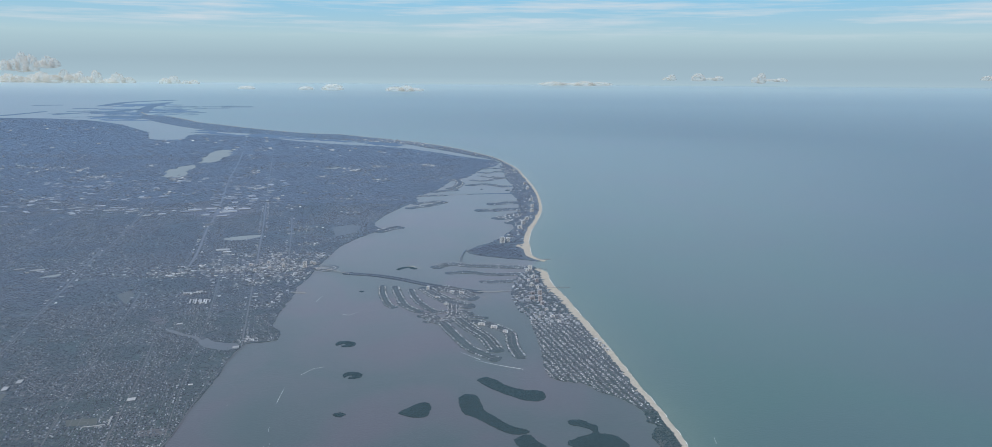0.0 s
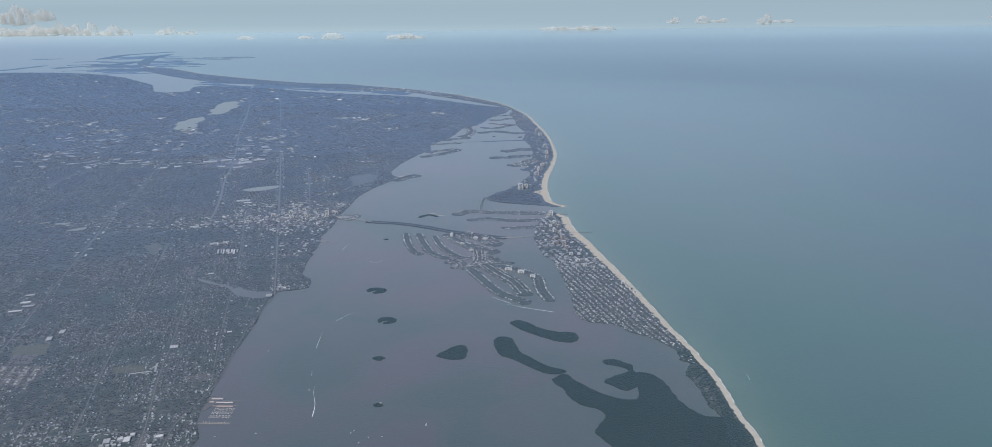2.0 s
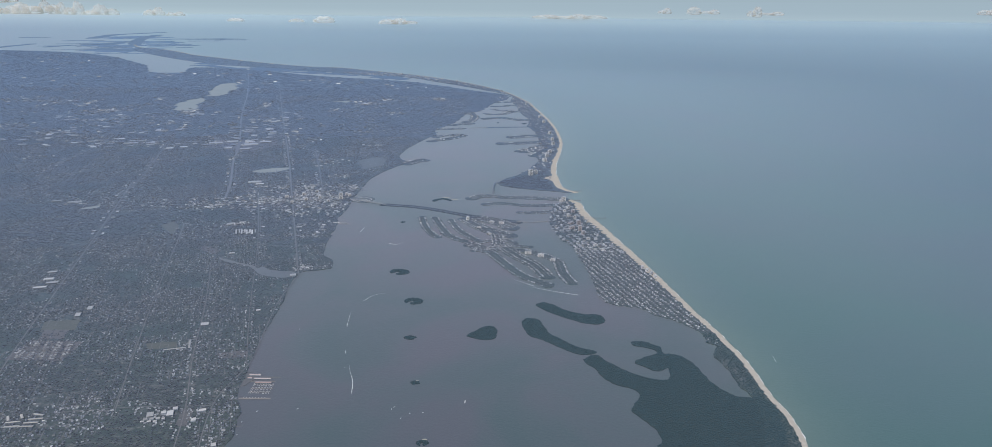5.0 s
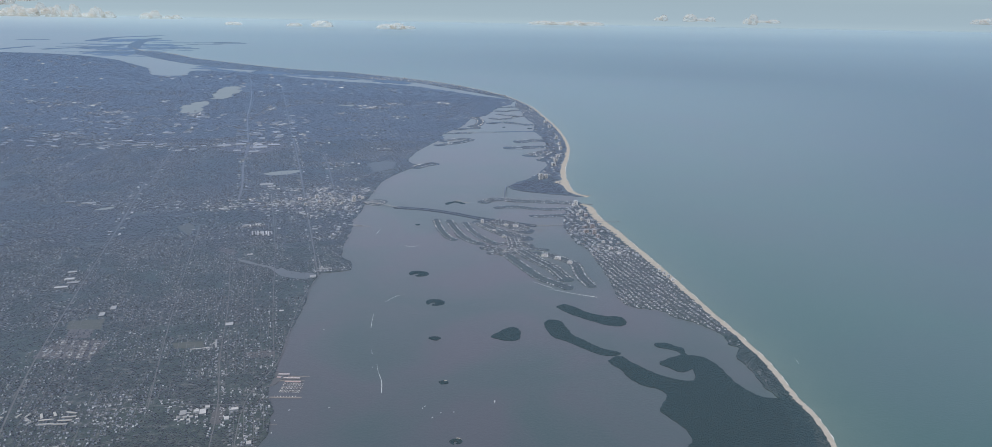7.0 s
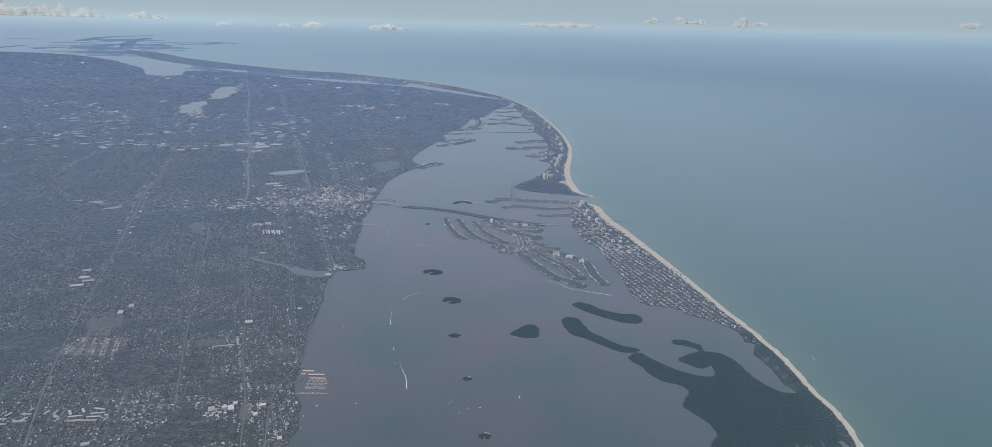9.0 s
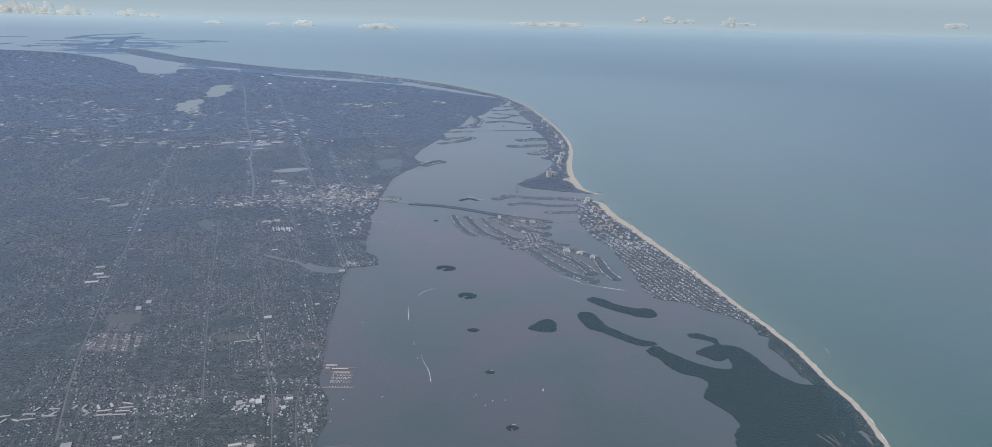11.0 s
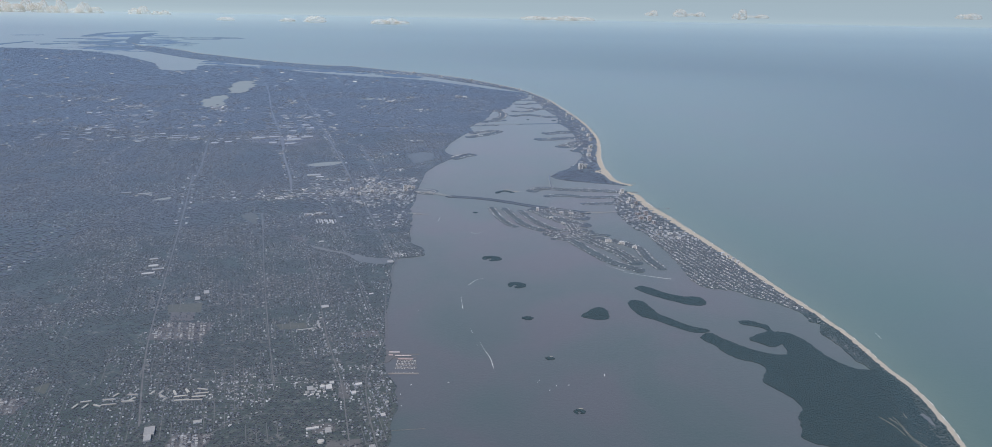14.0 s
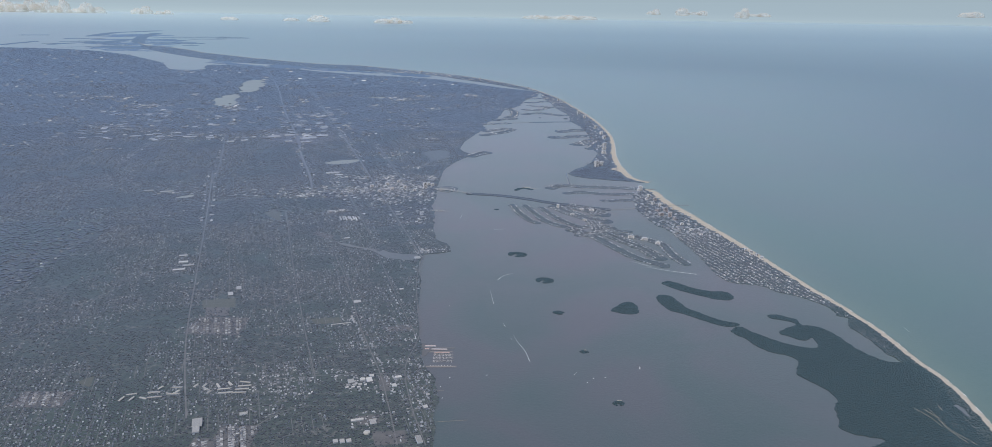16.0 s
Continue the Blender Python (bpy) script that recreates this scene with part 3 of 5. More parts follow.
FINGER_LINES += [  # off the long key
    (12, [(-28.6, 772.8), (-16.1, 780.2), (-1.6, 783.9)]), (12, [(-38.3, 738.1), (-27.1, 738.2), (-13.2, 744.9), (0.7, 748.3)]), (14, [(-18.5, 700.3), (-7.6, 712.5), (2.5, 725.2)]),
    (12, [(-7.1, 679.9), (1.7, 700.4), (7.0, 715.7)]), (8, [(-58.7, 933.0), (-49.9, 927.9), (-38.4, 933.0)]), (8, [(-38.4, 933.0), (-25.1, 954.0), (-2.7, 959.3)]),
    (10, [(-59.5, 893.3), (-45.4, 902.9), (-32.5, 898.0), (-19.0, 888.5), (-4.0, 893.2)]), (8, [(-51.9, 999.3), (-39.4, 999.2), (-27.0, 1011.1), (-6.1, 999.0)]),
    (6, [(-51.1, 970.6), (-38.0, 959.5), (-30.8, 965.0)]), (8, [(-51.2, 1035.9), (-35.8, 1042.1), (-9.8, 1041.9)]), (10, [(-45.1, 1075.1), (-32.0, 1109.9)]),
]
FINGER_LINES += [  # off the mainland
    (9, [(-90.4, 928.0), (-80.1, 938.3), (-72.5, 912.8), (-73.7, 879.3), (-81.7, 865.6)]), (9, [(-96.0, 843.7), (-83.7, 852.3), (-73.9, 856.7)]), (7, [(-110.9, 814.7), (-95.3, 818.7), (-81.7, 822.8)]),
    (9, [(-109.4, 744.6), (-99.6, 754.9), (-89.3, 762.0), (-80.1, 780.0)]), (8, [(-104.6, 772.7), (-95.4, 780.0), (-82.4, 783.8)]),
]
FINGERS = [stroke(pts, w if k < NEAR_FINGERS else w * 1.12, 1.2 if k < NEAR_FINGERS else 4.0, 1.1 if k < NEAR_FINGERS else 2.0) for k, (w, pts) in enumerate(FINGER_LINES)]
for k, o in enumerate(FINGERS):
    slab("finger_island", o, 0.10 + 0.004 * (k % 7), LAND, 0.2, label="narrow made island packed with canal houses", category="island")
for w, pts in (
    (26, [(-1334, 1914), (-1324, 1974), (-1324, 2084)]), (30, [(-1221, 1985), (-1198, 2048), (-1170, 2068)]), (26, [(-1519, 2369), (-1462, 2391)]), (40, [(-1311, 2372), (-1340, 2569), (-1303, 2672), (-1263, 2743)]),
    (40, [(-1135, 2087), (-1133, 2160), (-1129, 2211)]), (40, [(-1059, 1948), (-986, 1900), (-935, 1895)]), (34, [(-1040, 2080), (-1131, 2292), (-1176, 2447), (-1201, 2585)]),
):
    slab("far_key", stroke(pts, w, 20.0, 8.0), 0.12, LAND, 0.5, label="distant low key fading in haze", category="island")
noise.seed_set(4)
for k in range(34):
    x, y = -1290 + 420 * noise.random(), 1890 + 560 * noise.random()
    a = 12 + 34 * noise.random()
    slab("far_key", stroke([(x - a, y - a * 0.3), (x, y + 4), (x + a, y + a * 0.4)], 8 + 14 * noise.random(), 10.0, 7.0), 0.1 + 0.002 * k, LAND, 0.5, label="distant low mangrove key fading in haze", category="island")
for k in range(64):
    u, v = noise.random(), noise.random()
    x, y = -660 + 440 * u, 1562 - 215 * u + (v - 0.5) * (110 - 55 * u)
    a = 7 + 20 * noise.random() ** 2
    slab("marsh_islet", stroke([(x - a, y + a * 0.35), (x, y + 3), (x + a, y - a * 0.5)], 9 + 12 * noise.random(), 6.0, 5.0), 0.09 + 0.0007 * k, MANGROVE, 0.4, label="low dark marsh islet in the sound behind the key", category="islet")
slab("causeway_island", stroke([(-56.3, 831.0), (-36.8, 835.2), (-9, 839.4)], 4.0, 3.0, 0.6), 0.12, MANGROVE, 0.2, label="thin green causeway strip of a far road bridge", category="island")
for k in range(46):
    u, v = noise.random(), noise.random()
    x, y = -905 - 330 * u + 150 * (v - 0.5), 1790 + 720 * u + 120 * (v - 0.5)
    a = 16 + 40 * noise.random() ** 1.5
    slab("marsh_islet", stroke([(x - a, y - a * 0.2), (x, y + 8), (x + a, y + a * 0.1)], 14 + 26 * noise.random(), 12.0, 12.0), 0.075 + 0.0007 * k, MANGROVE, 0.5, label="low dark marsh islet at the far end of the sound", category="islet")
CAUSEWAY_LINE = [(-118.4, 503.5), (-96.6, 499.2), (-78.9, 491.2), (-57.7, 478.6), (-36.9, 469.8), (-24.7, 465.6)]
CAUSEWAY = stroke(CAUSEWAY_LINE, 5.8, 2.0, 0.5)
slab("causeway_island", CAUSEWAY, 0.12, MANGROVE, 0.2, label="long green causeway island carrying a road", category="island")

# beaches, with the lines of surf
def beach_width(y):
    return np.interp(y, [100, 200, 260, 300, 350, 400, 440, 480, 510, 524, 545, 580, 640, 700, 760, 850, 1000, 1300, 2100], [1.5, 1.6, 1.9, 2.2, 2.6, 3.4, 4.5, 5.2, 5.0, 2.4, 3, 4.6, 3.8, 2.8, 2.6, 2.2, 2.0, 2.2, 3])


for line, name in ((curve(BEACH_GULF, 1.0, 0.5), "beach"), (curve(KEY_GULF, 6.0, 0.8), "beach")):
    w = beach_width(np.array([p[1] for p in line]))
    rag = np.array([1 + 0.55 * noise.fractal(Vector((x, y, 0)) * 0.45, 0.8, 2, 4) for x, y in line])
    sgn = 1 if line[0][1] > line[-1][1] else -1
    inner, outer = w * rag, np.full(len(line), 0.35)
    a, b = (outer, inner) if sgn > 0 else (inner, outer)
    ribbon(name, line, a, b, TOP + 0.03, SAND, "pale quartz sand beach along the open gulf", "beach", edge=0.2)
    foam = np.array([max(0.05, 0.25 + 0.45 * noise.fractal(Vector((x, y, 5)) * 0.35, 0.8, 2, 3)) for x, y in line])
    a, b = (outer + foam, -outer) if sgn > 0 else (-outer, outer + foam)
    ribbon("surf", line, a, b, 0.03, FOAM, "thin white line of breaking surf", "surf", "stuff", edge=0.02)
sheet("sand_flat", curve([(8, 598), (-3, 594), (-3, 591), (3, 582), (6, 570), (8, 580)], 2.0, 0.6, True), TOP + 0.05, SAND, "wide bare sand flat at the pass", "sand")

# lakes, ponds, lawns and lots
LAKES = [
    [(-461, 1079), (-480, 1152), (-489, 1208), (-483, 1225), (-468, 1224), (-448, 1150), (-438, 1092), (-442, 1065)],
    [(-457, 953), (-466, 1009), (-455, 1040), (-435, 985), (-426, 941), (-435, 926)],
    [(-193.0, 390.3), (-190.4, 387.4), (-184.6, 384.4), (-175.8, 379.6), (-168.2, 376.0), (-165.5, 372.2), (-163.4, 375.6), (-159.1, 370.8), (-151.4, 368.1), (-145.4, 368.2), (-142.0, 364.5), (-146.0, 358.9), (-153.8, 359.7), (-160.3, 362.3), (-164.6, 367.4), (-171.6, 374.9), (-181.4, 379.8), (-188.8, 383.8)],
    [(-321.5, 480.4), (-318.5, 484.9), (-310.9, 491.2), (-311, 483.4)],
    [(-242, 600.1), (-231, 611.5), (-215.2, 616), (-218.1, 604.4), (-231, 595.5)],
    [(-266, 1026), (-247, 1037), (-247, 1019)],
    [(60, 211), (62, 211), (61.5, 205), (60.6, 202)],
]
LAKES = [curve(p, 3.0, 9.0 if p[0][1] > 900 else 0.6, True, 0.03 if p[0][1] > 900 else 0.12) for p in LAKES]
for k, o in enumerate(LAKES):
    sheet("lake", o, TOP + 0.012, CREEK if k in (2, 6) else LAKE, "calm pale lake, its sky reflection mostly in the colour", "lake")
LOTS = []
LAWNS = [
    [(-164.5, 650.1), (-145.3, 668.6), (-131, 657.5), (-131, 624.5), (-148.9, 601.4)], [(-249.7, 446.3), (-244.5, 459.9), (-234.3, 446.3), (-229.4, 421.2)],
    [(-236.9, 299.6), (-217.9, 304), (-213.4, 289.2), (-232.9, 288.7)], [(-183, 279.8), (-167, 282.9), (-163.3, 276), (-177.9, 272.4)],
    [(-254.6, 221.5), (-249, 228.8), (-245.6, 217)],
]
LAWNS = [[(0.75 * x + 0.25 * p[0][0], 0.75 * y + 0.25 * p[0][1]) for x, y in p] for p in LAWNS]
for k, o in enumerate(LAWNS):
    sheet("lawn", o, TOP + 0.006 + 0.001 * k, GRASS, "open mown grass field between the trees", "lawn")

for k, pts in enumerate((
    [(-150.0, 272.1), (-138.5, 275.7), (-136.5, 269.2), (-147.1, 267.7)],
    [(-150.0, 200.0), (-142.1, 201.3), (-141.4, 196.2), (-148.4, 194.5)], [(-143.1, 190.8), (-132.5, 191.7), (-130.7, 184.3), (-141.1, 182.8)],
    [(-234.5, 297.2), (-223.7, 300.2), (-219.3, 282.7), (-229.0, 281.5)], [(-146.2, 228.6), (-142.0, 228.7), (-140.1, 217.3), (-144.2, 217.3)],
    [(-212.7, 452), (-194, 455.5), (-193, 449), (-212, 445.5)], [(-208, 409), (-195, 400), (-196.5, 394), (-209, 402)],
)):
    LOTS.append(pts)
    sheet("lot", LOTS[-1], TOP + 0.004 + 0.0005 * k, DIRT, "worn bare ground and paved yards between the trees", "lot")

# roads
ROAD_LINES = [(w, curve(p, 6.0)) for w, p in ROADS]
for k, (w, line) in enumerate(ROAD_LINES):
    half = w * np.interp([q[1] for q in line], [350, 650], [0.27, 0.42])  # wider with verges and frontage lots away from the shore
    ribbon("road", line, half, half, TOP + 0.02 + 0.002 * k, ROAD, "straight grey town road through the trees", "road", edge=0.03)

# ---- trees and houses that nobody could count ----
STREET_E, STREET_N = np.array([0.952, 0.306]), np.array([-0.306, 0.952])
rng = np.random.default_rng(7)


def clear_of(pts, gap=0.3):
    ok = np.ones(len(pts), bool)
    for o in LAKES + LAWNS:
        ok &= ~inside(pts, o)
    for w, line in ROAD_LINES:
        ok &= from_line(pts, line) > w / 2 + gap
    return ok


def crowns(name, pts, size, z, mat, label, sides=5, tall=0.52):
    """Uneven little domes of leaves, one for each place, joined."""
    n = len(pts)
    r = size * rng.uniform(0.6, 1.25, n)
    h = r * tall * rng.uniform(0.7, 1.3, n)
    ang = np.linspace(0, math.tau, sides, endpoint=False)[None] + rng.uniform(0, math.tau, (n, 1))
    verts = np.empty((n, 1 + 2 * sides, 3))
    verts[:, 0, :2] = pts + rng.normal(0, 0.12, (n, 2)) * r[:, None]
    verts[:, 0, 2] = z + h * 1.15
    for k, (rr, zz) in enumerate(((0.82, 0.72), (0.9, -0.05))):
        q = r[:, None] * rr * rng.uniform(0.7, 1.25, (n, sides))
        verts[:, 1 + k * sides:1 + (k + 1) * sides, 0] = pts[:, :1] + q * np.cos(ang)
        verts[:, 1 + k * sides:1 + (k + 1) * sides, 1] = pts[:, 1:] + q * np.sin(ang)
        verts[:, 1 + k * sides:1 + (k + 1) * sides, 2] = z + (h[:, None] * zz * rng.uniform(0.8, 1.2, (n, sides)))
    t = []
    for i in range(sides):
        j = (i + 1) % sides
        t += [(0, 1 + i, 1 + j), (1 + i, 1 + sides + i, 1 + sides + j), (1 + i, 1 + sides + j, 1 + j)]
    tris = (np.array(t)[None] + (np.arange(n) * (1 + 2 * sides))[:, None, None]).reshape(-1, 3)
    ob = new(name, tri_mesh(name, verts.reshape(-1, 3), tris, [mat]))
    return tagged(ob, label, "trees", "", "stuff")


def scatter(outline, spacing, keep=1.0, box=None):
    p = np.array(outline)
    x0, y0, x1, y1 = box or (*p.min(0), *p.max(0))
    gx, gy = np.meshgrid(np.arange(x0, x1, spacing), np.arange(y0, y1, spacing))
    pts = np.stack([gx.ravel(), gy.ravel()], 1) + rng.uniform(-0.5, 0.5, (gx.size, 2)) * spacing
    pts = pts[rng.random(len(pts)) < keep]
    return pts[inside(pts, outline)]


def patchy(pts, scale, seed=0.0):
    return np.array([noise.fractal(Vector((x * scale, y * scale, seed)), 0.8, 2, 3) for x, y in pts])


def gables(name, pts, along, sx, sy, h, z, label, flat=0.0, roofs=None):
    """Joined houses: four walls and a gabled roof each; a share of them flat-roofed."""
    n = len(pts)
    w = np.asarray(sx) / 2
    d = np.asarray(sy) / 2
    rise = np.where(rng.random(n) < flat, 0.02, 0.45 * d)
    base = np.zeros((n, 10, 3))
    for k, (a, b) in enumerate(((-1, -1), (1, -1), (1, 1), (-1, 1))):
        for q in (0, 4):
            base[:, k + q, 0], base[:, k + q, 1] = a * w, b * d
            base[:, k + q, 2] = -0.02 if q == 0 else h
    for k, a in ((8, -1), (9, 1)):
        base[:, k, 0] = a * w
        base[:, k, 2] = h + rise
    c, s = np.cos(along)[:, None], np.sin(along)[:, None]
    verts = np.stack([base[..., 0] * c - base[..., 1] * s + pts[:, :1], base[..., 0] * s + base[..., 1] * c + pts[:, 1:], base[..., 2] + z], -1)
    walls = [(0, 1, 5), (0, 5, 4), (2, 3, 7), (2, 7, 6), (1, 2, 6), (1, 6, 5), (3, 0, 4), (3, 4, 7), (5, 6, 9), (7, 4, 8)]
    roof = [(4, 5, 9), (4, 9, 8), (6, 7, 8), (6, 8, 9)]
    tris = (np.array(walls + roof)[None] + (np.arange(n) * 10)[:, None, None]).reshape(-1, 3)
    slots = np.tile([0] * len(walls) + [1] * len(roof), n)
    ob = new(name, tri_mesh(name, verts.reshape(-1, 3), tris, [WALLS, roofs or ROOFS], slots))
    return tagged(ob, label, "houses", "", "stuff")


def streets(outline, de, dn, keep, box=None, stray=0.3):
    """Lots in rows along the town's streets."""
    p = np.array(outline)
    x0, y0, x1, y1 = box or (*p.min(0), *p.max(0))
    corners = np.array([(x0, y0), (x1, y0), (x1, y1), (x0, y1)])
    e, m = corners @ STREET_E, corners @ STREET_N
    ge, gm = np.meshgrid(np.arange(e.min(), e.max(), de), np.arange(m.min(), m.max(), dn))
    ge = ge + np.where(np.round(ge / de) % 2 == 0, 0.22, -0.22) * de
    pts = ge.reshape(-1, 1) * STREET_E + gm.reshape(-1, 1) * STREET_N + rng.normal(0, stray, (ge.size, 2))
    k = (pts[:, 0] > x0) & (pts[:, 0] < x1) & (pts[:, 1] > y0) & (pts[:, 1] < y1) & (rng.random(len(pts)) < keep)
    pts = pts[k]
    return pts[inside(pts, outline)]


ANGLE = math.atan2(STREET_E[1], STREET_E[0])
MAIN_CUT = MAIN_SHORE + [(-1500, 1840), (-1500, 90), (-118, 90)]

STREET_BITS = []  # middle, direction and length of each stretch of side street


def lots(box, across, along, step, keep, wood, scale):
    """House lots on both sides of side streets; where the woods stand thick there is no street."""
    x0, y0, x1, y1 = box
    corners = np.array([(x0, y0), (x1, y0), (x1, y1), (x0, y1)])
    e, m = corners @ STREET_E, corners @ STREET_N
    places = []
    ge, gm = np.meshgrid(np.arange(math.floor(e.min() / across) * across, e.max(), across), np.arange(math.floor(m.min() / along) * along, m.max(), along), indexing="ij")
    ge, gm = ge.ravel(), gm.ravel()
    mids = ge[:, None] * STREET_E + (gm + along / 2)[:, None] * STREET_N
    ok = (mids[:, 0] > x0) & (mids[:, 0] < x1) & (mids[:, 1] > y0) & (mids[:, 1] < y1) & inside(mids, MAIN_CUT)
    ge, gm, mids = ge[ok], gm[ok], mids[ok]
    life = patchy(mids, scale) + 0.35 * patchy(mids, scale * 4, 5.0) - wood
    for ee, mm, (x, y), busy in zip(ge, gm, mids, life):
        if busy >= 0:
            if rng.random() < 0.72:
                STREET_BITS.append((x, y, STREET_N, along))
            if rng.random() < 0.5:
                q = ((ee + across / 2) * STREET_E + mm * STREET_N)
                STREET_BITS.append((q[0], q[1], STREET_E, across))
            count = int(along / step)
            for side_of in (-1, 1):
                for k in range(count):
                    if rng.random() < keep * min(1.0, 0.45 + 2.5 * busy):
                        places.append((ee + side_of * across * rng.uniform(0.13, 0.44)) * STREET_E + (mm + (k + 0.5) * step + rng.normal(0, 0.4)) * STREET_N)
    pts = np.array(places)
    return pts[inside(pts, MAIN_CUT)]


# houses of the town, thinning out with distance
near = lots((-330, 165, -118, 420), 3.3, 11.0, 0.85, 0.68, -0.12, 0.03)
WOODLAND = curve([(-182.4, 193.2), (-173.8, 200.0), (-165.8, 202.2), (-148.3, 187.7), (-149.0, 179.9), (-178.4, 179.5)], 2.0, 0.8, True)
near = near[clear_of(near, 0.3) & (~inside(near, WOODLAND) | (rng.random(len(near)) < 0.06))]
HOUSE_LOTS = near[(near[:, 1] < 236) & (near[:, 0] > -190)]
rest = near[~((near[:, 1] < 236) & (near[:, 0] > -190))]
single = HOUSE_LOTS[::max(1, len(HOUSE_LOTS) // 250 + 1)]
rest = np.concatenate([rest, np.array([p for k, p in enumerate(HOUSE_LOTS) if k % max(1, len(HOUSE_LOTS) // 250 + 1)]).reshape(-1, 2)])
n = len(rest)
gables("town_houses", rest, ANGLE + np.where(rng.random(n) < 0.5, 0, math.pi / 2), rng.uniform(0.4, 0.85, n), rng.uniform(0.3, 0.5, n), rng.uniform(0.18, 0.28, n), TOP, "scattered pale-roofed single-storey houses among trees", 0.1)
mid = lots((-520, 420, -118, 760), 4.6, 18.0, 1.5, 0.66, -0.12, 0.016)
mid = mid[clear_of(mid, 0.4)]
n = len(mid)
gables("town_houses", mid, ANGLE + np.where(rng.random(n) < 0.5, 0, math.pi / 2), rng.uniform(0.5, 1.1, n), rng.uniform(0.4, 0.65, n), rng.uniform(0.2, 0.3, n), TOP, "scattered pale-roofed houses among trees", 0.2)
far = streets(MAIN_CUT, 4.2, 3.8, 0.5, (-760, 760, -20, 1150), 2.2)
far = far[(patchy(far, 0.012) > 0.0) & clear_of(far, 0.6)]
n = len(far)
gables("town_houses", far, ANGLE + rng.normal(0, 0.05, n), rng.uniform(0.9, 2.8, n), rng.uniform(0.7, 1.3, n), rng.uniform(0.25, 0.45, n), TOP, "distant pale roofs among trees", 0.6)
side = streets(MAIN_CUT, 4.0, 3.0, 0.5, (-760, 165, -330, 420), 1.2)
side = side[(patchy(side, 0.02) > -0.1) & clear_of(side, 0.4)]
n = len(side)
gables("town_houses", side, ANGLE + rng.normal(0, 0.05, n), rng.uniform(0.8, 1.8, n), rng.uniform(0.5, 0.9, n), rng.uniform(0.18, 0.3, n), TOP, "scattered pale-roofed houses among trees", 0.3)

for x0, y0, x1, y1, de, dn, big in ((-1500, 1150, -30, 1850, 13.0, 16.0, 2.6), (-1500, 420, -760, 1150, 9.0, 8.0, 1.7), (-760, 420, -520, 720, 5.0, 4.2, 1.1)):
    out = streets(MAIN_CUT, de, dn, 0.5, (x0, y0, x1, y1), de * 0.35)
    out = out[(patchy(out, 0.012) + 0.5 * patchy(out, 0.05, 3.0) > 0.16) & clear_of(out, 1.0)]
    n = len(out)
    gables("town_houses", out, ANGLE + rng.normal(0, 0.05, n), big * rng.uniform(0.8, 2.8, n), big * rng.uniform(0.6, 1.4, n), rng.uniform(0.3, 0.6, n), TOP, "distant pale roofs among trees", 0.8, PALE_ROOFS)

# shops and offices of the centre
mask = np.concatenate([streets(MAIN_CUT, 2.8, 2.4, 0.42, (-225, 480, -144, 560), 1.1), streets(MAIN_CUT, 3.2, 2.6, 0.3, (-340, 486, -225, 512), 1.1), streets(MAIN_CUT, 3.0, 2.6, 0.3, (-165, 420, -146, 480), 1.1)])
mask = mask[clear_of(mask, 0.7)]
n = len(mask)
gables("town_blocks", mask, ANGLE + np.zeros(n), rng.uniform(0.9, 2.4, n), rng.uniform(0.8, 1.6, n), rng.uniform(0.2, 0.6, n), TOP, "low flat-roofed shops and offices of the town centre", 0.95, TRAILER)
mask = streets(MAIN_CUT, 9, 7, 0.5, (-560, 690, -270, 930), 2.5)
mask = mask[(patchy(mask, 0.015, 4.0) > 0.02) & clear_of(mask, 1.0)]
n = len(mask)
gables("town_blocks", mask, ANGLE + np.zeros(n), rng.uniform(3.5, 8.0, n), rng.uniform(2.0, 4.0, n), rng.uniform(0.4, 0.7, n), TOP, "large pale warehouse and mall roofs", 1.0, TRAILER)

# clusters of malls, works and schools that shine out of the far woods: middle, half width, half depth, count
CLUSTERS_A = [(-689, 1004, 26, 30, 24), (-624, 985, 19, 35, 26), (-578, 985, 14, 23, 14), (-533, 914, 29, 25, 40), (-512, 1033, 11, 26, 10), (-416, 909, 14, 25, 36), (-345, 972, 8, 34, 22), (-422, 1235, 15, 27, 10), (-629, 1335, 18, 31, 10), (-220, 1012, 14, 24, 26), (-202, 1044, 9, 19, 8), (-125, 1062, 12, 20, 14), (-167, 1286, 15, 19, 8), (-570, 798, 21, 24, 24), (-505, 761, 20, 18, 18)]
CLUSTERS_B = [(-446, 727, 15, 13, 14), (-385, 806, 17, 20, 16), (-404, 827, 14, 13, 10), (-303, 857, 12, 18, 20), (-261, 787, 9, 19, 14), (-249, 944, 10, 16, 8), (-228, 741, 13, 13, 10), (-190, 787, 13, 15, 12), (-166, 918, 12, 20, 10), (-186, 641, 13, 13, 20), (-161, 718, 9, 13, 8), (-372, 711, 25, 16, 20), (-450, 639, 23, 13, 14), (-326, 727, 6, 20, 12), (-285, 727, 9, 16, 22), (-278, 656, 6, 22, 12)]
CLUSTERS_C = [(-238.3, 492.2, 17.6, 12.7, 60), (-224.0, 513.9, 13.7, 6.9, 26), (-201.4, 507.4, 13.5, 8.4, 50), (-178.5, 514.5, 10.9, 17.2, 80), (-163.5, 518.2, 9.1, 20.9, 70), (-150.4, 501.4, 6.2, 13.1, 26), (-203.1, 450.0, 10.5, 4.0, 24), (-172.5, 477.5, 8.5, 9.0, 22), (-180.0, 555.1, 11.7, 11.8, 24), (-167.6, 586.4, 8.2, 6.5, 12), (-149.6, 549.6, 4.8, 7.7, 12), (-141.0, 373.1, 2.7, 2.9, 14)]
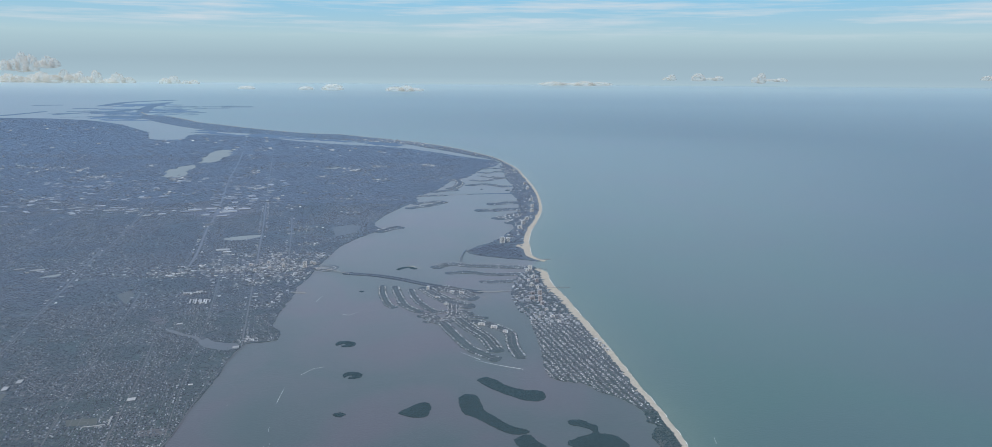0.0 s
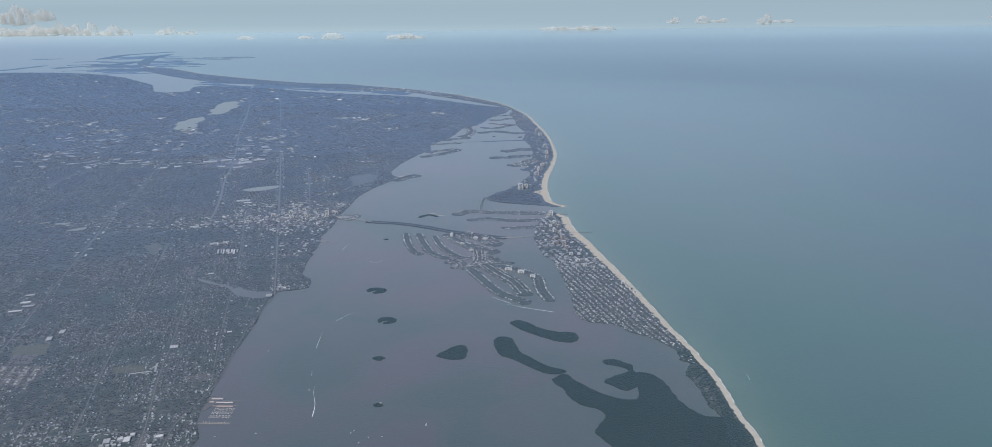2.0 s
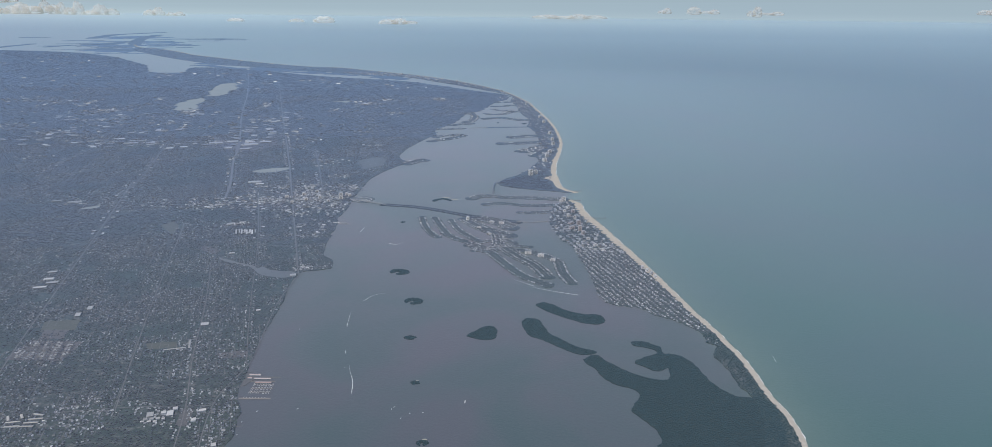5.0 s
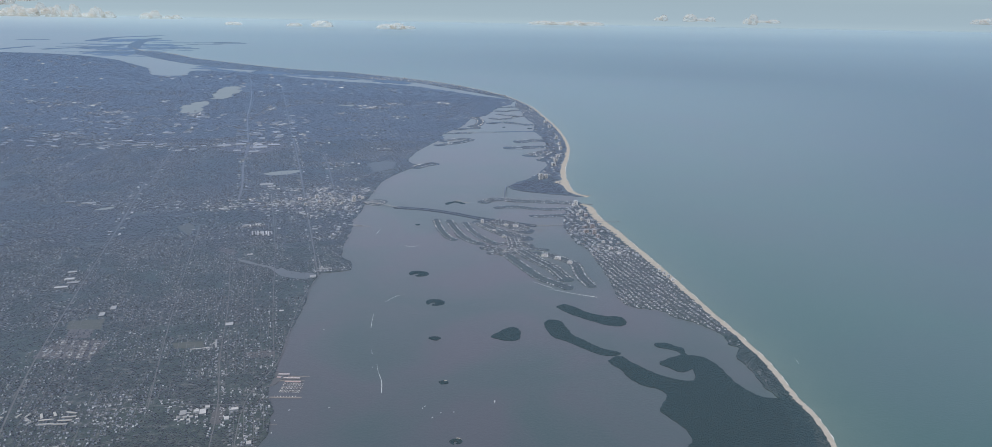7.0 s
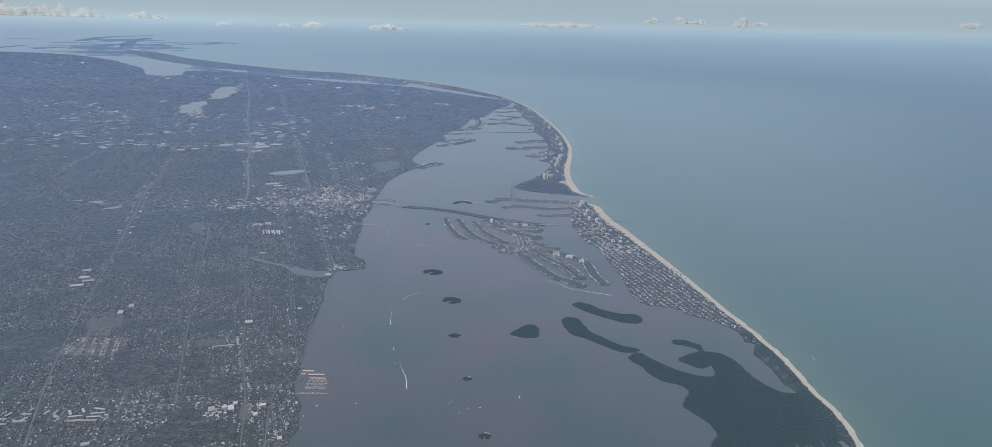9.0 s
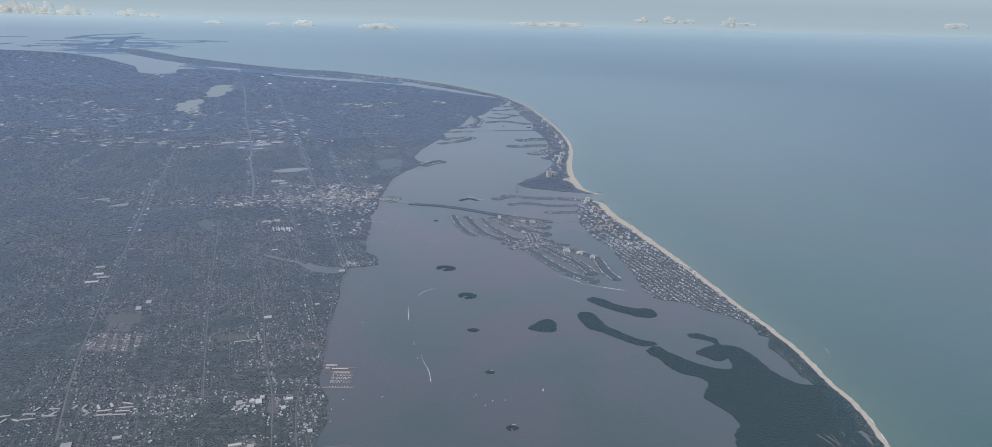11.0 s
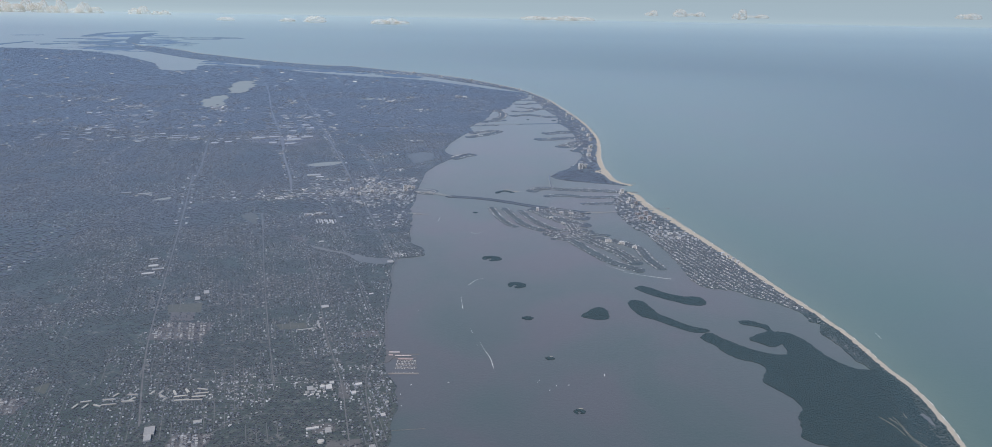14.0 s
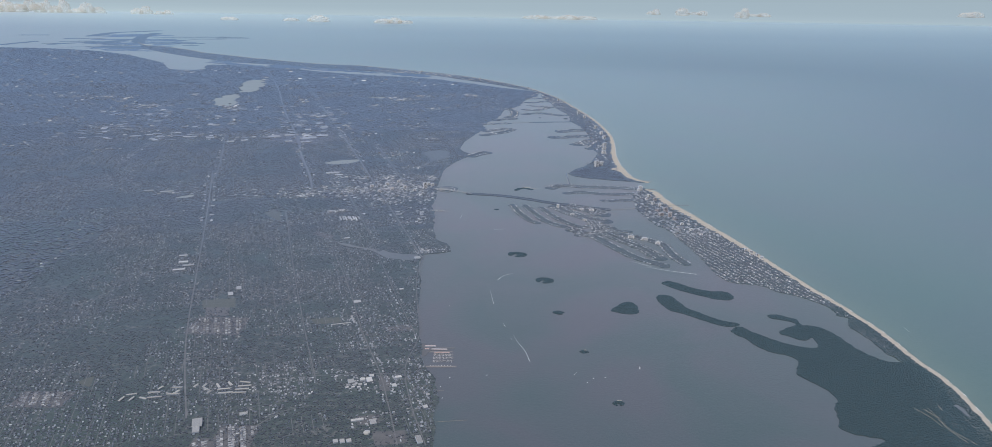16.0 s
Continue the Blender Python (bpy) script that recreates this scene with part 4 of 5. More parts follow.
for x, y, rx, ry, count in CLUSTERS_A + CLUSTERS_B + CLUSTERS_C:
    q = rng.normal(0, 0.55, (int(count * (1.3 if y > 600 else 1.8)), 2))
    pts = np.array((x, y)) + q[:, :1] * rx * STREET_E + q[:, 1:] * ry * STREET_N
    pts = pts[inside(pts, MAIN_CUT)]
    n = len(pts)
    big = np.interp(y, [370, 500, 700, 1000, 1300], [0.45, 0.58, 1.0, 1.6, 2.3])
    gables("town_blocks", pts, ANGLE + rng.normal(0, 0.04, n), big * rng.uniform(0.8, 2.9, n), big * rng.uniform(0.8, 2.0, n), rng.uniform(0.4, 0.75, n), TOP, "pale flat-roofed malls, works and schools in a clearing", 0.95, PALE_ROOFS)

# shops in strips along the main roads
shops = []
for w, line in ROAD_LINES:
    p = np.array(line)
    nr = turned(line, False)
    for i in range(len(p) - 1):
        if p[i, 1] > 1000:
            continue
        gap = 1.6 if p[i, 1] < 420 else 3.2
        for s in np.arange(0, math.dist(p[i], p[i + 1]), gap):
            q = p[i] + (p[i + 1] - p[i]) * s / math.dist(p[i], p[i + 1])
            for side_of in (-1, 1):
                if rng.random() < 0.2 + 0.5 * max(0.0, noise.noise(Vector((q[0] * 0.03, q[1] * 0.03, 8)))):
                    shops.append(q + nr[i] * side_of * (w / 2 + gap * rng.uniform(0.4, 0.9)))
shops = np.array(shops)
shops = shops[inside(shops, MAIN_CUT) & clear_of(shops, 0.5)]
n = len(shops)
grow = np.where(shops[:, 1] < 420, 0.55, 1.4)
gables("roadside_shops", shops, ANGLE + rng.choice((0, math.pi / 2), n), grow * rng.uniform(0.7, 2.0, n), grow * rng.uniform(0.6, 1.1, n), rng.uniform(0.2, 0.4, n), TOP, "flat pale-roofed shops along the main roads", 0.9, TRAILER)

# houses on the beach island, the keys and the finger islands
dense = streets(BEACH_ISLAND, 1.5, 0.66, 0.72, (-10, 285, 62, 425), 0.27)
dense = dense[(dense[:, 1] > 305) | (rng.random(len(dense)) < 0.22)]
blocks = streets(BEACH_ISLAND, 2.3, 1.7, 0.6, (-10, 405, 60, 522), 0.5)
blocks = blocks[from_line(blocks, GULF_LINE) > beach_width(blocks[:, 1]) + 1.6]
n = len(blocks)
gables("beach_blocks", blocks, ANGLE + rng.normal(0, 0.3, n), rng.uniform(0.8, 1.9, n), rng.uniform(0.6, 1.1, n), rng.uniform(0.3, 0.7, n), TOP, "low pale motels and shops behind the beach", 0.8, TRAILER)
wide = beach_width(dense[:, 1])
dense = dense[from_line(dense, GULF_LINE) > wide + 1.0]
n = len(dense)
gables("beach_houses", dense, ANGLE + rng.normal(0, 0.05, n), rng.uniform(0.34, 0.75, n), rng.uniform(0.28, 0.5, n), rng.uniform(0.16, 0.28, n), TOP, "tightly packed pale beach houses in street rows", 0.15, BEACH_ROOFS)
for k, (w, pts) in enumerate(FINGER_LINES):
    near_by = k < NEAR_FINGERS
    line = curve(pts, 0.5 if near_by else 1.2)
    p, nr = np.array(line), turned(line, False)
    gap, set_back = (0.85, 0.6) if near_by else (1.8, 1.2)
    along_line = np.r_[0, np.cumsum(np.linalg.norm(np.diff(p, axis=0), axis=1))]
    rows = [w / 2 - set_back] + [q for q in np.arange(w / 2 - set_back - (2.0 if near_by else 4.5), 0.9, -2.0 if near_by else -4.5)]
    spots, turns = [], []
    for off in rows:
        for side_of in (-1, 1):
            for d in np.arange(0.2, along_line[-1], gap):
                if rng.random() < 0.86:
                    d += rng.normal(0, 0.12)
                    i = min(int(np.searchsorted(along_line, max(d, 0))), len(p) - 1)
                    spots.append(p[i] + nr[i] * side_of * (off + rng.normal(0, 0.14)))
                    turns.append(math.atan2(nr[i][1], nr[i][0]) + rng.normal(0, 0.12))
    spots, turns = np.array(spots), np.array(turns)
    n = len(spots)
    gables("canal_houses", spots, turns, gap * rng.uniform(0.55, 1.0, n), gap * rng.uniform(0.45, 0.8, n), rng.uniform(0.2, 0.4, n), 0.12, "pale canal houses in rows along both banks of a finger island", 0.25, BEACH_ROOFS)
    if near_by:
        ribbon("road", curve(pts, 1.0), 0.13, 0.13, 0.15 + 0.001 * k, ROAD, "narrow grey street along the middle of a finger island", "road", edge=0.03)
strip = streets(KEY, 5.0, 3.2, 0.7, (-420, 610, 24, 1420), 1.2)
strip = np.concatenate([strip, streets(KEY, 14.0, 11.0, 0.6, (-1000, 1250, -150, 2000), 4.0)])
strip = strip[from_line(strip, GULF_LINE) > beach_width(strip[:, 1]) + 0.5]
n = len(strip)
grow = np.where(strip[:, 1] > 1250, 1.3, 1.0)
gables("beach_houses", strip, ANGLE + rng.normal(0, 0.2, n), grow * rng.uniform(0.9, 2.2, n), grow * rng.uniform(0.6, 1.2, n), rng.uniform(0.2, 0.5, n), TOP, "distant beach houses and low hotels", 0.5, BEACH_ROOFS)

# built-up blocks with few trees: rows of flat-roofed shops and yards
OPEN_LOTS = [(-156, 216.5, -147.5, 227.5), (-146.5, 214.5, -138, 228.5), (-152, 236, -131, 243), (-150.5, 192.5, -140.5, 204), (-177, 274, -165, 283), (-132.5, 205, -127, 232), (-172, 224, -158, 233), (-163, 252, -150, 258), (-200, 226, -178, 236), (-140, 258, -131, 266), (-190, 214, -168, 229)]
for k, (x0, y0, x1, y1) in enumerate(OPEN_LOTS):
    frame_of = [(x0, y0), (x1, y0), (x1, y1), (x0, y1)]
    pts = streets(frame_of, 1.35, 1.05, 0.5 if k < 3 else 0.32, None, 0.15)
    pts = pts[clear_of(pts, 0.35) & inside(pts, MAIN_CUT)]
    n = len(pts)
    gables("shops", pts, ANGLE + rng.choice((0, math.pi / 2), n), rng.uniform(0.4, 0.95, n), rng.uniform(0.35, 0.65, n), rng.uniform(0.2, 0.3, n), TOP, "rows of small pale flat-roofed shops near the waterfront", 0.8, TRAILER)


def in_lots(pts):
    ok = np.zeros(len(pts), bool)
    for x0, y0, x1, y1 in OPEN_LOTS:
        ok |= (pts[:, 0] > x0) & (pts[:, 0] < x1) & (pts[:, 1] > y0) & (pts[:, 1] < y1)
    return ok


# side streets, one strip for each stretch between crossings
verts, faces = [], []
for x, y, d, length in STREET_BITS:
    w = 0.11 if y < 420 else 0.15
    a, b = d * length / 2, np.array([-d[1], d[0]]) * w
    n = len(verts)
    lift = TOP + (0.016 if d is STREET_N else 0.018)
    verts += [(x + q[0], y + q[1], lift) for q in (-a - b, a - b, a + b, -a + b)]
    faces.append((n, n + 1, n + 2, n + 3))
side_street = new("side_streets", mesh_data("side_streets", verts, faces, [ROAD]))
if side_street.data.polygons[0].normal.z < 0:
    side_street.data.flip_normals()
tagged(side_street, "grey residential side streets between wooded gardens", "streets", "", "stuff")


def off_streets(pts, gap):
    """Keeps the places that are off the side streets."""
    ok = np.ones(len(pts), bool)
    for x, y, d, length in STREET_BITS:
        lo, hi = np.searchsorted(pts[:, 1], (y - length, y + length))
        q = pts[lo:hi] - (x, y)
        ok[lo:hi] &= (np.abs(q @ d) > length / 2) | (np.abs(q[:, 0] * d[1] - q[:, 1] * d[0]) > gap)
    return pts[ok]


# tree cover
def between(pts, y0, y1, wave):
    """Keeps what lies between two wavering lines."""
    y = pts[:, 1] + wave * patchy(pts, 0.03, 11.0)
    return pts[(y > y0) & (y < y1)]


pts = between(scatter(MAIN_CUT, 0.98, 0.86, (-330, 165, -118, 450)), 0, 420, 25)
pts = pts[clear_of(pts, -0.12)]
pts = pts[~in_lots(pts) | (rng.random(len(pts)) < 0.3)]
for o in LOTS:
    pts = pts[~inside(pts, o) | (rng.random(len(pts)) < 0.5)]
pts = off_streets(pts[np.argsort(pts[:, 1])], 0.22)
pts = pts[(patchy(pts, 0.05, 2.0) + 0.6 * patchy(pts, 0.4, 3.0) > -0.42)]
crowns("tree_cover", pts, 0.44, TOP, LEAVES, "dense dark green oak and palm cover between houses", 5, 0.25)
pts = between(scatter(MAIN_CUT, 1.5, 0.88, (-520, 390, -118, 800)), 420, 760, 25)
pts = pts[(pts[:, 0] > -330) | (pts[:, 1] > 420)]
pts = pts[clear_of(pts, 0.4) & (patchy(pts, 0.03, 2.0) > -0.55)]
pts = off_streets(pts[np.argsort(pts[:, 1])], 0.3)
crowns("tree_cover", pts, 0.82, TOP, LEAVES, "dense tree cover over the town", 5, 0.16)
pts = between(scatter(MAIN_CUT, 3.0, 0.92, (-760, 720, -20, 1150)), 760, 2000, 25)
pts = pts[(pts[:, 0] > -520) | (pts[:, 1] > 760)]
pts = pts[clear_of(pts, 0.6)]
crowns("tree_cover", pts, 2.0, TOP, LEAVES, "distant tree cover over the town", 5, 0.1)
for x0, y0, x1, y1, sp, tall in ((-1500, 1150, -20, 1850, 6.0, 0.085), (-1500, 420, -760, 1150, 5.0, 0.085), (-760, 420, -520, 760, 2.6, 0.14)):
    pts = scatter(MAIN_CUT, sp, 0.95, (x0, y0, x1, y1))
    pts = pts[clear_of(pts, 0.5)]
    crowns("tree_cover", pts, sp * 0.62, TOP, LEAVES, "distant tree cover over the town", 5, tall)
pts = scatter(MAIN_CUT, 2.6, 0.9, (-760, 165, -330, 420))
pts = pts[clear_of(pts, 0.4)]
crowns("tree_cover", pts, 1.35, TOP, LEAVES, "dense tree cover over the town", 5, 0.14)
pts = scatter(MANGROVES, 0.5, 0.97)
pts = pts[~inside(pts, LAKES[6])]
pts = pts[from_line(pts, GULF_LINE) > beach_width(pts[:, 1]) * 1.25 + 0.2]
crowns("mangrove_cover", pts, 0.36, TOP - 0.05, MANGROVE_LEAVES, "closed dark mangrove canopy", 5, 0.34)
for o in ISLETS:
    pts = scatter(o, 0.5, 0.95)
    if len(pts):
        crowns("mangrove_cover", pts, 0.36, 0.06, MANGROVE_LEAVES, "closed mangrove canopy of an islet", 5, 0.34)
pts = scatter(CAUSEWAY, 0.8, 0.8)
pts = pts[from_line(pts, CAUSEWAY_LINE) > 0.75]
crowns("tree_cover", pts, 0.5, 0.1, LEAVES, "trees along the causeway", 5, 0.26)
pts = scatter(BEACH_ISLAND, 0.75, 0.95, (-10, 100, 75, 520))
keep = from_line(pts, GULF_LINE) > beach_width(pts[:, 1]) * 1.05 + 0.1
keep &= (rng.random(len(pts)) < np.where(pts[:, 1] < 300, 1.0, 0.62)) & ~inside(pts, LAKES[6])
pts = pts[keep]
crowns("mangrove_cover", pts[pts[:, 1] < 300], 0.4, TOP, MANGROVE_LEAVES, "dark scrub along the sand spit", 5, 0.3)
crowns("tree_cover", pts[pts[:, 1] >= 300], 0.36, TOP, LEAVES, "garden trees of the beach island", 5, 0.24)
pts = np.concatenate([scatter(KEY, 2.4, 0.65, (-260, 545, 24, 1300)), scatter(KEY, 4.5, 0.5, (-1000, 1250, -100, 2000))])
pts = pts[from_line(pts, GULF_LINE) > beach_width(pts[:, 1]) * 1.1 + 1]
crowns("tree_cover", pts, 1.4, TOP, LEAVES, "garden trees of the long key", 5, 0.15)
pts = scatter(curve([(-38, 572), (-8, 560), (2, 556), (0, 575), (-10, 596), (-24, 592)], 3.0, 0.8, True), 1.3, 0.95)
crowns("tree_cover", pts, 0.8, TOP, LEAVES, "dark scrub at the head of the key", 5, 0.2)
for k, o in enumerate(FINGERS):
    big = 1.0 if k < NEAR_FINGERS else 1.9
    pts = scatter(o, 0.8 * big, 0.42 if k < NEAR_FINGERS else 0.6)
    if len(pts):
        crowns("tree_cover", pts, 0.34 * big, 0.12, LEAVES, "garden trees among canal houses", 5, 0.22)


# ---- things: houses near the shore ----
def gable_parts(sx, sy, h, rise, roof_mat=None):
    """Walls with gable ends, and a roof of two slopes with eaves, as two meshes."""
    w, d = sx / 2, sy / 2
    v = [(-w, -d, -0.03), (w, -d, -0.03), (w, d, -0.03), (-w, d, -0.03), (-w, -d, h), (w, -d, h), (w, d, h), (-w, d, h), (-w, 0, h + rise), (w, 0, h + rise)]
    f = [(0, 1, 5, 4), (2, 3, 7, 6), (1, 2, 6, 9, 5), (3, 0, 4, 8, 7)]
    walls = mesh_data("wall", v, f, [WALL_ONE])
    e, t = 0.05, 0.03
    up = rise / d
    q = []
    for s in (-1, 1):
        q += [(-w - e, s * (d + e), h - up * e), (w + e, s * (d + e), h - up * e), (w + e, s * (d + e), h - up * e + t), (-w - e, s * (d + e), h - up * e + t)]
    q += [(-w - e, 0, h + rise + t), (w + e, 0, h + rise + t), (-w - e, 0, h + rise), (w + e, 0, h + rise)]
    f = [(0, 1, 2, 3), (3, 2, 9, 8), (5, 4, 7, 6), (6, 7, 8, 9), (1, 0, 10, 11), (4, 5, 11, 10), (0, 3, 8, 10), (2, 1, 11, 9), (7, 4, 10, 8), (5, 6, 9, 11)]
    return walls, mesh_data("roof", q, f, [roof_mat or ROOF_ONE])


def make_house(label, sx, sy, h, wing=False):
    base = new("house")
    tagged(base, label, "house", "houses by the shore")
    walls, roof = gable_parts(sx, sy, h, sy * 0.24)
    part("wall", walls, base)
    part("roof", roof, base)
    part("chimney", to_mesh("chimney", box(0.06, 0.06, 0.12, h + sy * 0.1, sx * 0.2, sy * 0.12), CONCRETE), base)
    if wing:
        walls, roof = gable_parts(sy * 0.8, sx * 0.45, h * 0.9, sx * 0.1)
        for nm, me in (("wing_wall", walls), ("wing_roof", roof)):
            part(nm, me, base, at=(sx * 0.18, -sy * 0.55, 0)).rotation_euler = (0, 0, math.pi / 2)
    return base


HOUSES = [make_house("pale-walled single-storey house with a light gabled roof", 0.95, 0.6, 0.2), make_house("L-shaped pale house with gabled wing among trees", 1.05, 0.6, 0.2, True), make_house("small light-roofed bungalow in a wooded garden", 0.75, 0.55, 0.18)]
for k, (x, y) in enumerate(single):
    m = Matrix.Translation((x, y, TOP)) @ Matrix.Rotation(ANGLE + (k % 2) * math.pi / 2 + rng.normal(0, 0.04), 4, "Z")
    if k < 3:
        HOUSES[k].matrix_basis = m
    else:
        copy_thing(HOUSES[k % 3], m)


# ---- large buildings ----
def make_hall(x, y, sx, sy, h, turn, label, units=3, group=""):
    """A flat-roofed shop or works hall with a parapet, a roof skin and cooling units."""
    base = new("hall")
    base.matrix_basis = Matrix.Translation((x, y, TOP)) @ Matrix.Rotation(turn, 4, "Z")
    tagged(base, label, "building", group)
    part("wall", to_mesh("wall", box(sx, sy, h + 0.02, -0.02, bevel=0.01), WALL_ONE), base)
    part("roof", to_mesh("roof", box(sx - 0.1, sy - 0.1, 0.05, h - 0.01), FLAT_ROOF), base)
    rim = [box(sx, 0.06, 0.07, h, 0, s * (sy / 2 - 0.03)) for s in (-1, 1)] + [box(0.06, sy - 0.12, 0.07, h, s * (sx / 2 - 0.03), 0) for s in (-1, 1)]
    part("parapet", to_mesh("parapet", rim, CONCRETE), base)
    local = random.Random(int(abs(x) * 10 + abs(y)))
    for _ in range(units):
        part("cooling_unit", to_mesh("cooling_unit", box(0.16, 0.12, 0.1, 0, bevel=0.01), CONCRETE), base, at=(local.uniform(-0.38, 0.38) * sx, local.uniform(-0.38, 0.38) * sy, h + 0.035))
    return base


for x, y, sx, sy, h in (
    (-201.1, 194.6, 3.2, 5.2, 0.5), (-200.1, 190.6, 2.2, 3.3, 0.45), (-168.5, 274.6, 8.5, 0.6, 0.4), (-164.2, 279.5, 0.7, 8.5, 0.4), (-187.8, 200.8, 2.6, 1.4, 0.4), (-165.5, 299.3, 3.2, 3.0, 0.5), (-146.9, 315.7, 2.0, 1.5, 0.4), (-268.8, 360.7, 4.2, 2.2, 0.5), (-265, 350.7, 4.6, 2.2, 0.5),
    (-155.5, 223.8, 2.2, 3.0, 0.45), (-151.5, 225.4, 1.8, 1.5, 0.45), (-149.0, 224.9, 2.2, 3.4, 0.5), (-138.6, 227.4, 2.4, 1.6, 0.45), (-139.4, 221.2, 1.6, 2.0, 0.4), (-143.3, 361.8, 3.0, 2.6, 0.6),
    (-156.0, 221.0, 1.3, 1.1, 0.4), (-153.9, 221.3, 1.3, 1.1, 0.4), (-151.8, 221.6, 1.3, 1.1, 0.4), (-149.9, 221.4, 1.0, 1.1, 0.4), (-156.2, 219.2, 1.2, 0.9, 0.4), (-154.0, 219.4, 1.3, 0.9, 0.4), (-152.0, 219.6, 1.2, 0.9, 0.4), (-148.6, 228.3, 1.6, 1.6, 0.45),
    (-126.7, 214.8, 1.2, 1.2, 0.4), (-126.9, 206.3, 1.6, 2.0, 0.4), (-127.4, 186, 1.8, 4.0, 0.5), (-149, 197.5, 4.2, 1.2, 0.35), (-143.6, 196.4, 2.0, 3.0, 0.35), (-153.8, 184.6, 1.5, 1.8, 0.4), (-151.7, 184.8, 1.5, 1.8, 0.4), (-149.6, 185.0, 1.5, 1.8, 0.4),
    (-207.3, 451.7, 5.0, 2.4, 0.5), (-201, 455, 4.0, 2.0, 0.5), (-187, 395, 3.0, 2.0, 0.4), (-260.5, 345.8, 5.5, 2.4, 0.5), (-262.8, 339.1, 6.0, 2.2, 0.5), (-332.4, 497.6, 9.0, 2.5, 0.5), (-346, 499, 6.0, 2.4, 0.5), (-224.8, 314.9, 2.2, 4.2, 0.5), (-226.2, 307, 2.2, 4.0, 0.5),
    (-315.9, 718.7, 12, 8, 0.6), (-302.5, 726.8, 10, 6, 0.6), (-280.2, 714.9, 13, 7, 0.6), (-270.2, 727.3, 11, 7, 0.6), (-278.8, 691.6, 9, 5, 0.5), (-228, 563, 10, 4, 0.6), (-222, 556, 6, 3, 0.6),
):
    make_hall(x, y, sx, sy, h, ANGLE, "white flat-roofed commercial hall with parapet beside a road" if sx < 8 else "broad pale mall roof in a paved lot", 3 if sx < 8 else 6, "commercial halls")

sheet("lot", [(-328, 706), (-318, 738), (-262, 742), (-256, 712), (-270, 684), (-290, 684)], TOP + 0.03, DIRT, "paved parking lot round the mall", "lot")

# long blocks of flats in courts
for x, y, sx, turn in (
    (-232.8, 209.7, 3.0, 1.4), (-230.7, 213.0, 3.4, 0.3), (-229.4, 209.8, 2.8, 1.35), (-225.6, 210.4, 3.0, -0.35), (-223.5, 214.6, 4.0, 0.15), (-222.6, 217.6, 2.6, 1.2), (-216.8, 218.2, 3.6, 0.05), (-215.8, 215.0, 2.6, 1.1), (-222.0, 211.2, 4.8, 0.2), (-216.6, 213.6, 4.2, 0.1),
    (-210.6, 219.6, 2.4, 1.3), (-207.6, 219.8, 2.6, 1.4), (-206.0, 217.2, 3.0, -0.6), (-204.4, 215.0, 2.2, 1.25), (-202.6, 219.6, 3.6, -1.0), (-198.8, 221.2, 3.2, -0.9), (-200.0, 217.4, 4.0, 0.25), (-198.4, 214.8, 4.8, 0.2), (-193.8, 222.6, 4.0, -0.2), (-193.2, 219.8, 4.6, 0.2), (-193.4, 217.4, 4.6, 0.15), (-193.6, 215.0, 4.6, 0.1),
):
    base = new("apartment_block")
    base.matrix_basis = Matrix.Translation((x, y, TOP)) @ Matrix.Rotation(turn, 4, "Z")
    tagged(base, "long low apartment block with pale tan roof", "building", "apartment courts")
    walls, roof = gable_parts(sx, 0.75, 0.34, 0.1, TAN_ROOF)
    part("wall", walls, base)
    part("roof", roof, base)
for k, x in enumerate((-197.1, -193.7, -190.6, -187.3)):
    base = new("apartment_block")
    base.matrix_basis = Matrix.Translation((x, 434.4, TOP)) @ Matrix.Rotation(ANGLE, 4, "Z")
    tagged(base, "white apartment block round a narrow court in a row of four", "building", "row of white blocks")
    for nm, sx, at, turn in (("long_wing", 9.0, (-0.95, 0, 0), 1), ("long_wing", 6.5, (0.95, 1.2, 0), 1), ("cross_wing", 1.2, (0, -2.0 if k % 3 else 3.6, 0), 0)):
        walls, roof = gable_parts(sx, 0.8, 0.62, 0.08, FLAT_ROOF)
        for end, me in (("_wall", walls), ("_roof", roof)):
            part(nm + end, me, base, at=at).rotation_euler = (0, 0, turn * math.pi / 2)

# trailer parks, in tight rows
for k, (x0, y0, x1, y1, de, dn) in enumerate(((-231, 264, -210, 280, 2.2, 0.85), (-192, 181, -181, 193, 1.75, 0.62), (-198, 179, -193, 185, 1.75, 0.62), (-268, 205, -252, 214, 1.9, 0.8))):
    pts = streets([(x0, y0), (x1, y0), (x1, y1), (x0, y1)], de, dn, 0.92, None, 0.06)
    n = len(pts)
    sheet("lot", [(x0 - 1, y0 - 1), (x1 + 1, y0 - 1), (x1 + 1, y1 + 1), (x0 - 1, y1 + 1)], TOP + 0.012 + 0.004 * k, DIRT, "paved lot of a trailer park", "lot")
    gables("trailers", pts, ANGLE + np.full(n, 0.1), np.full(n, 0.95), np.full(n, 0.33), np.full(n, 0.16), TOP + 0.02, "tight rows of white trailer homes", 0.3, TRAILER)


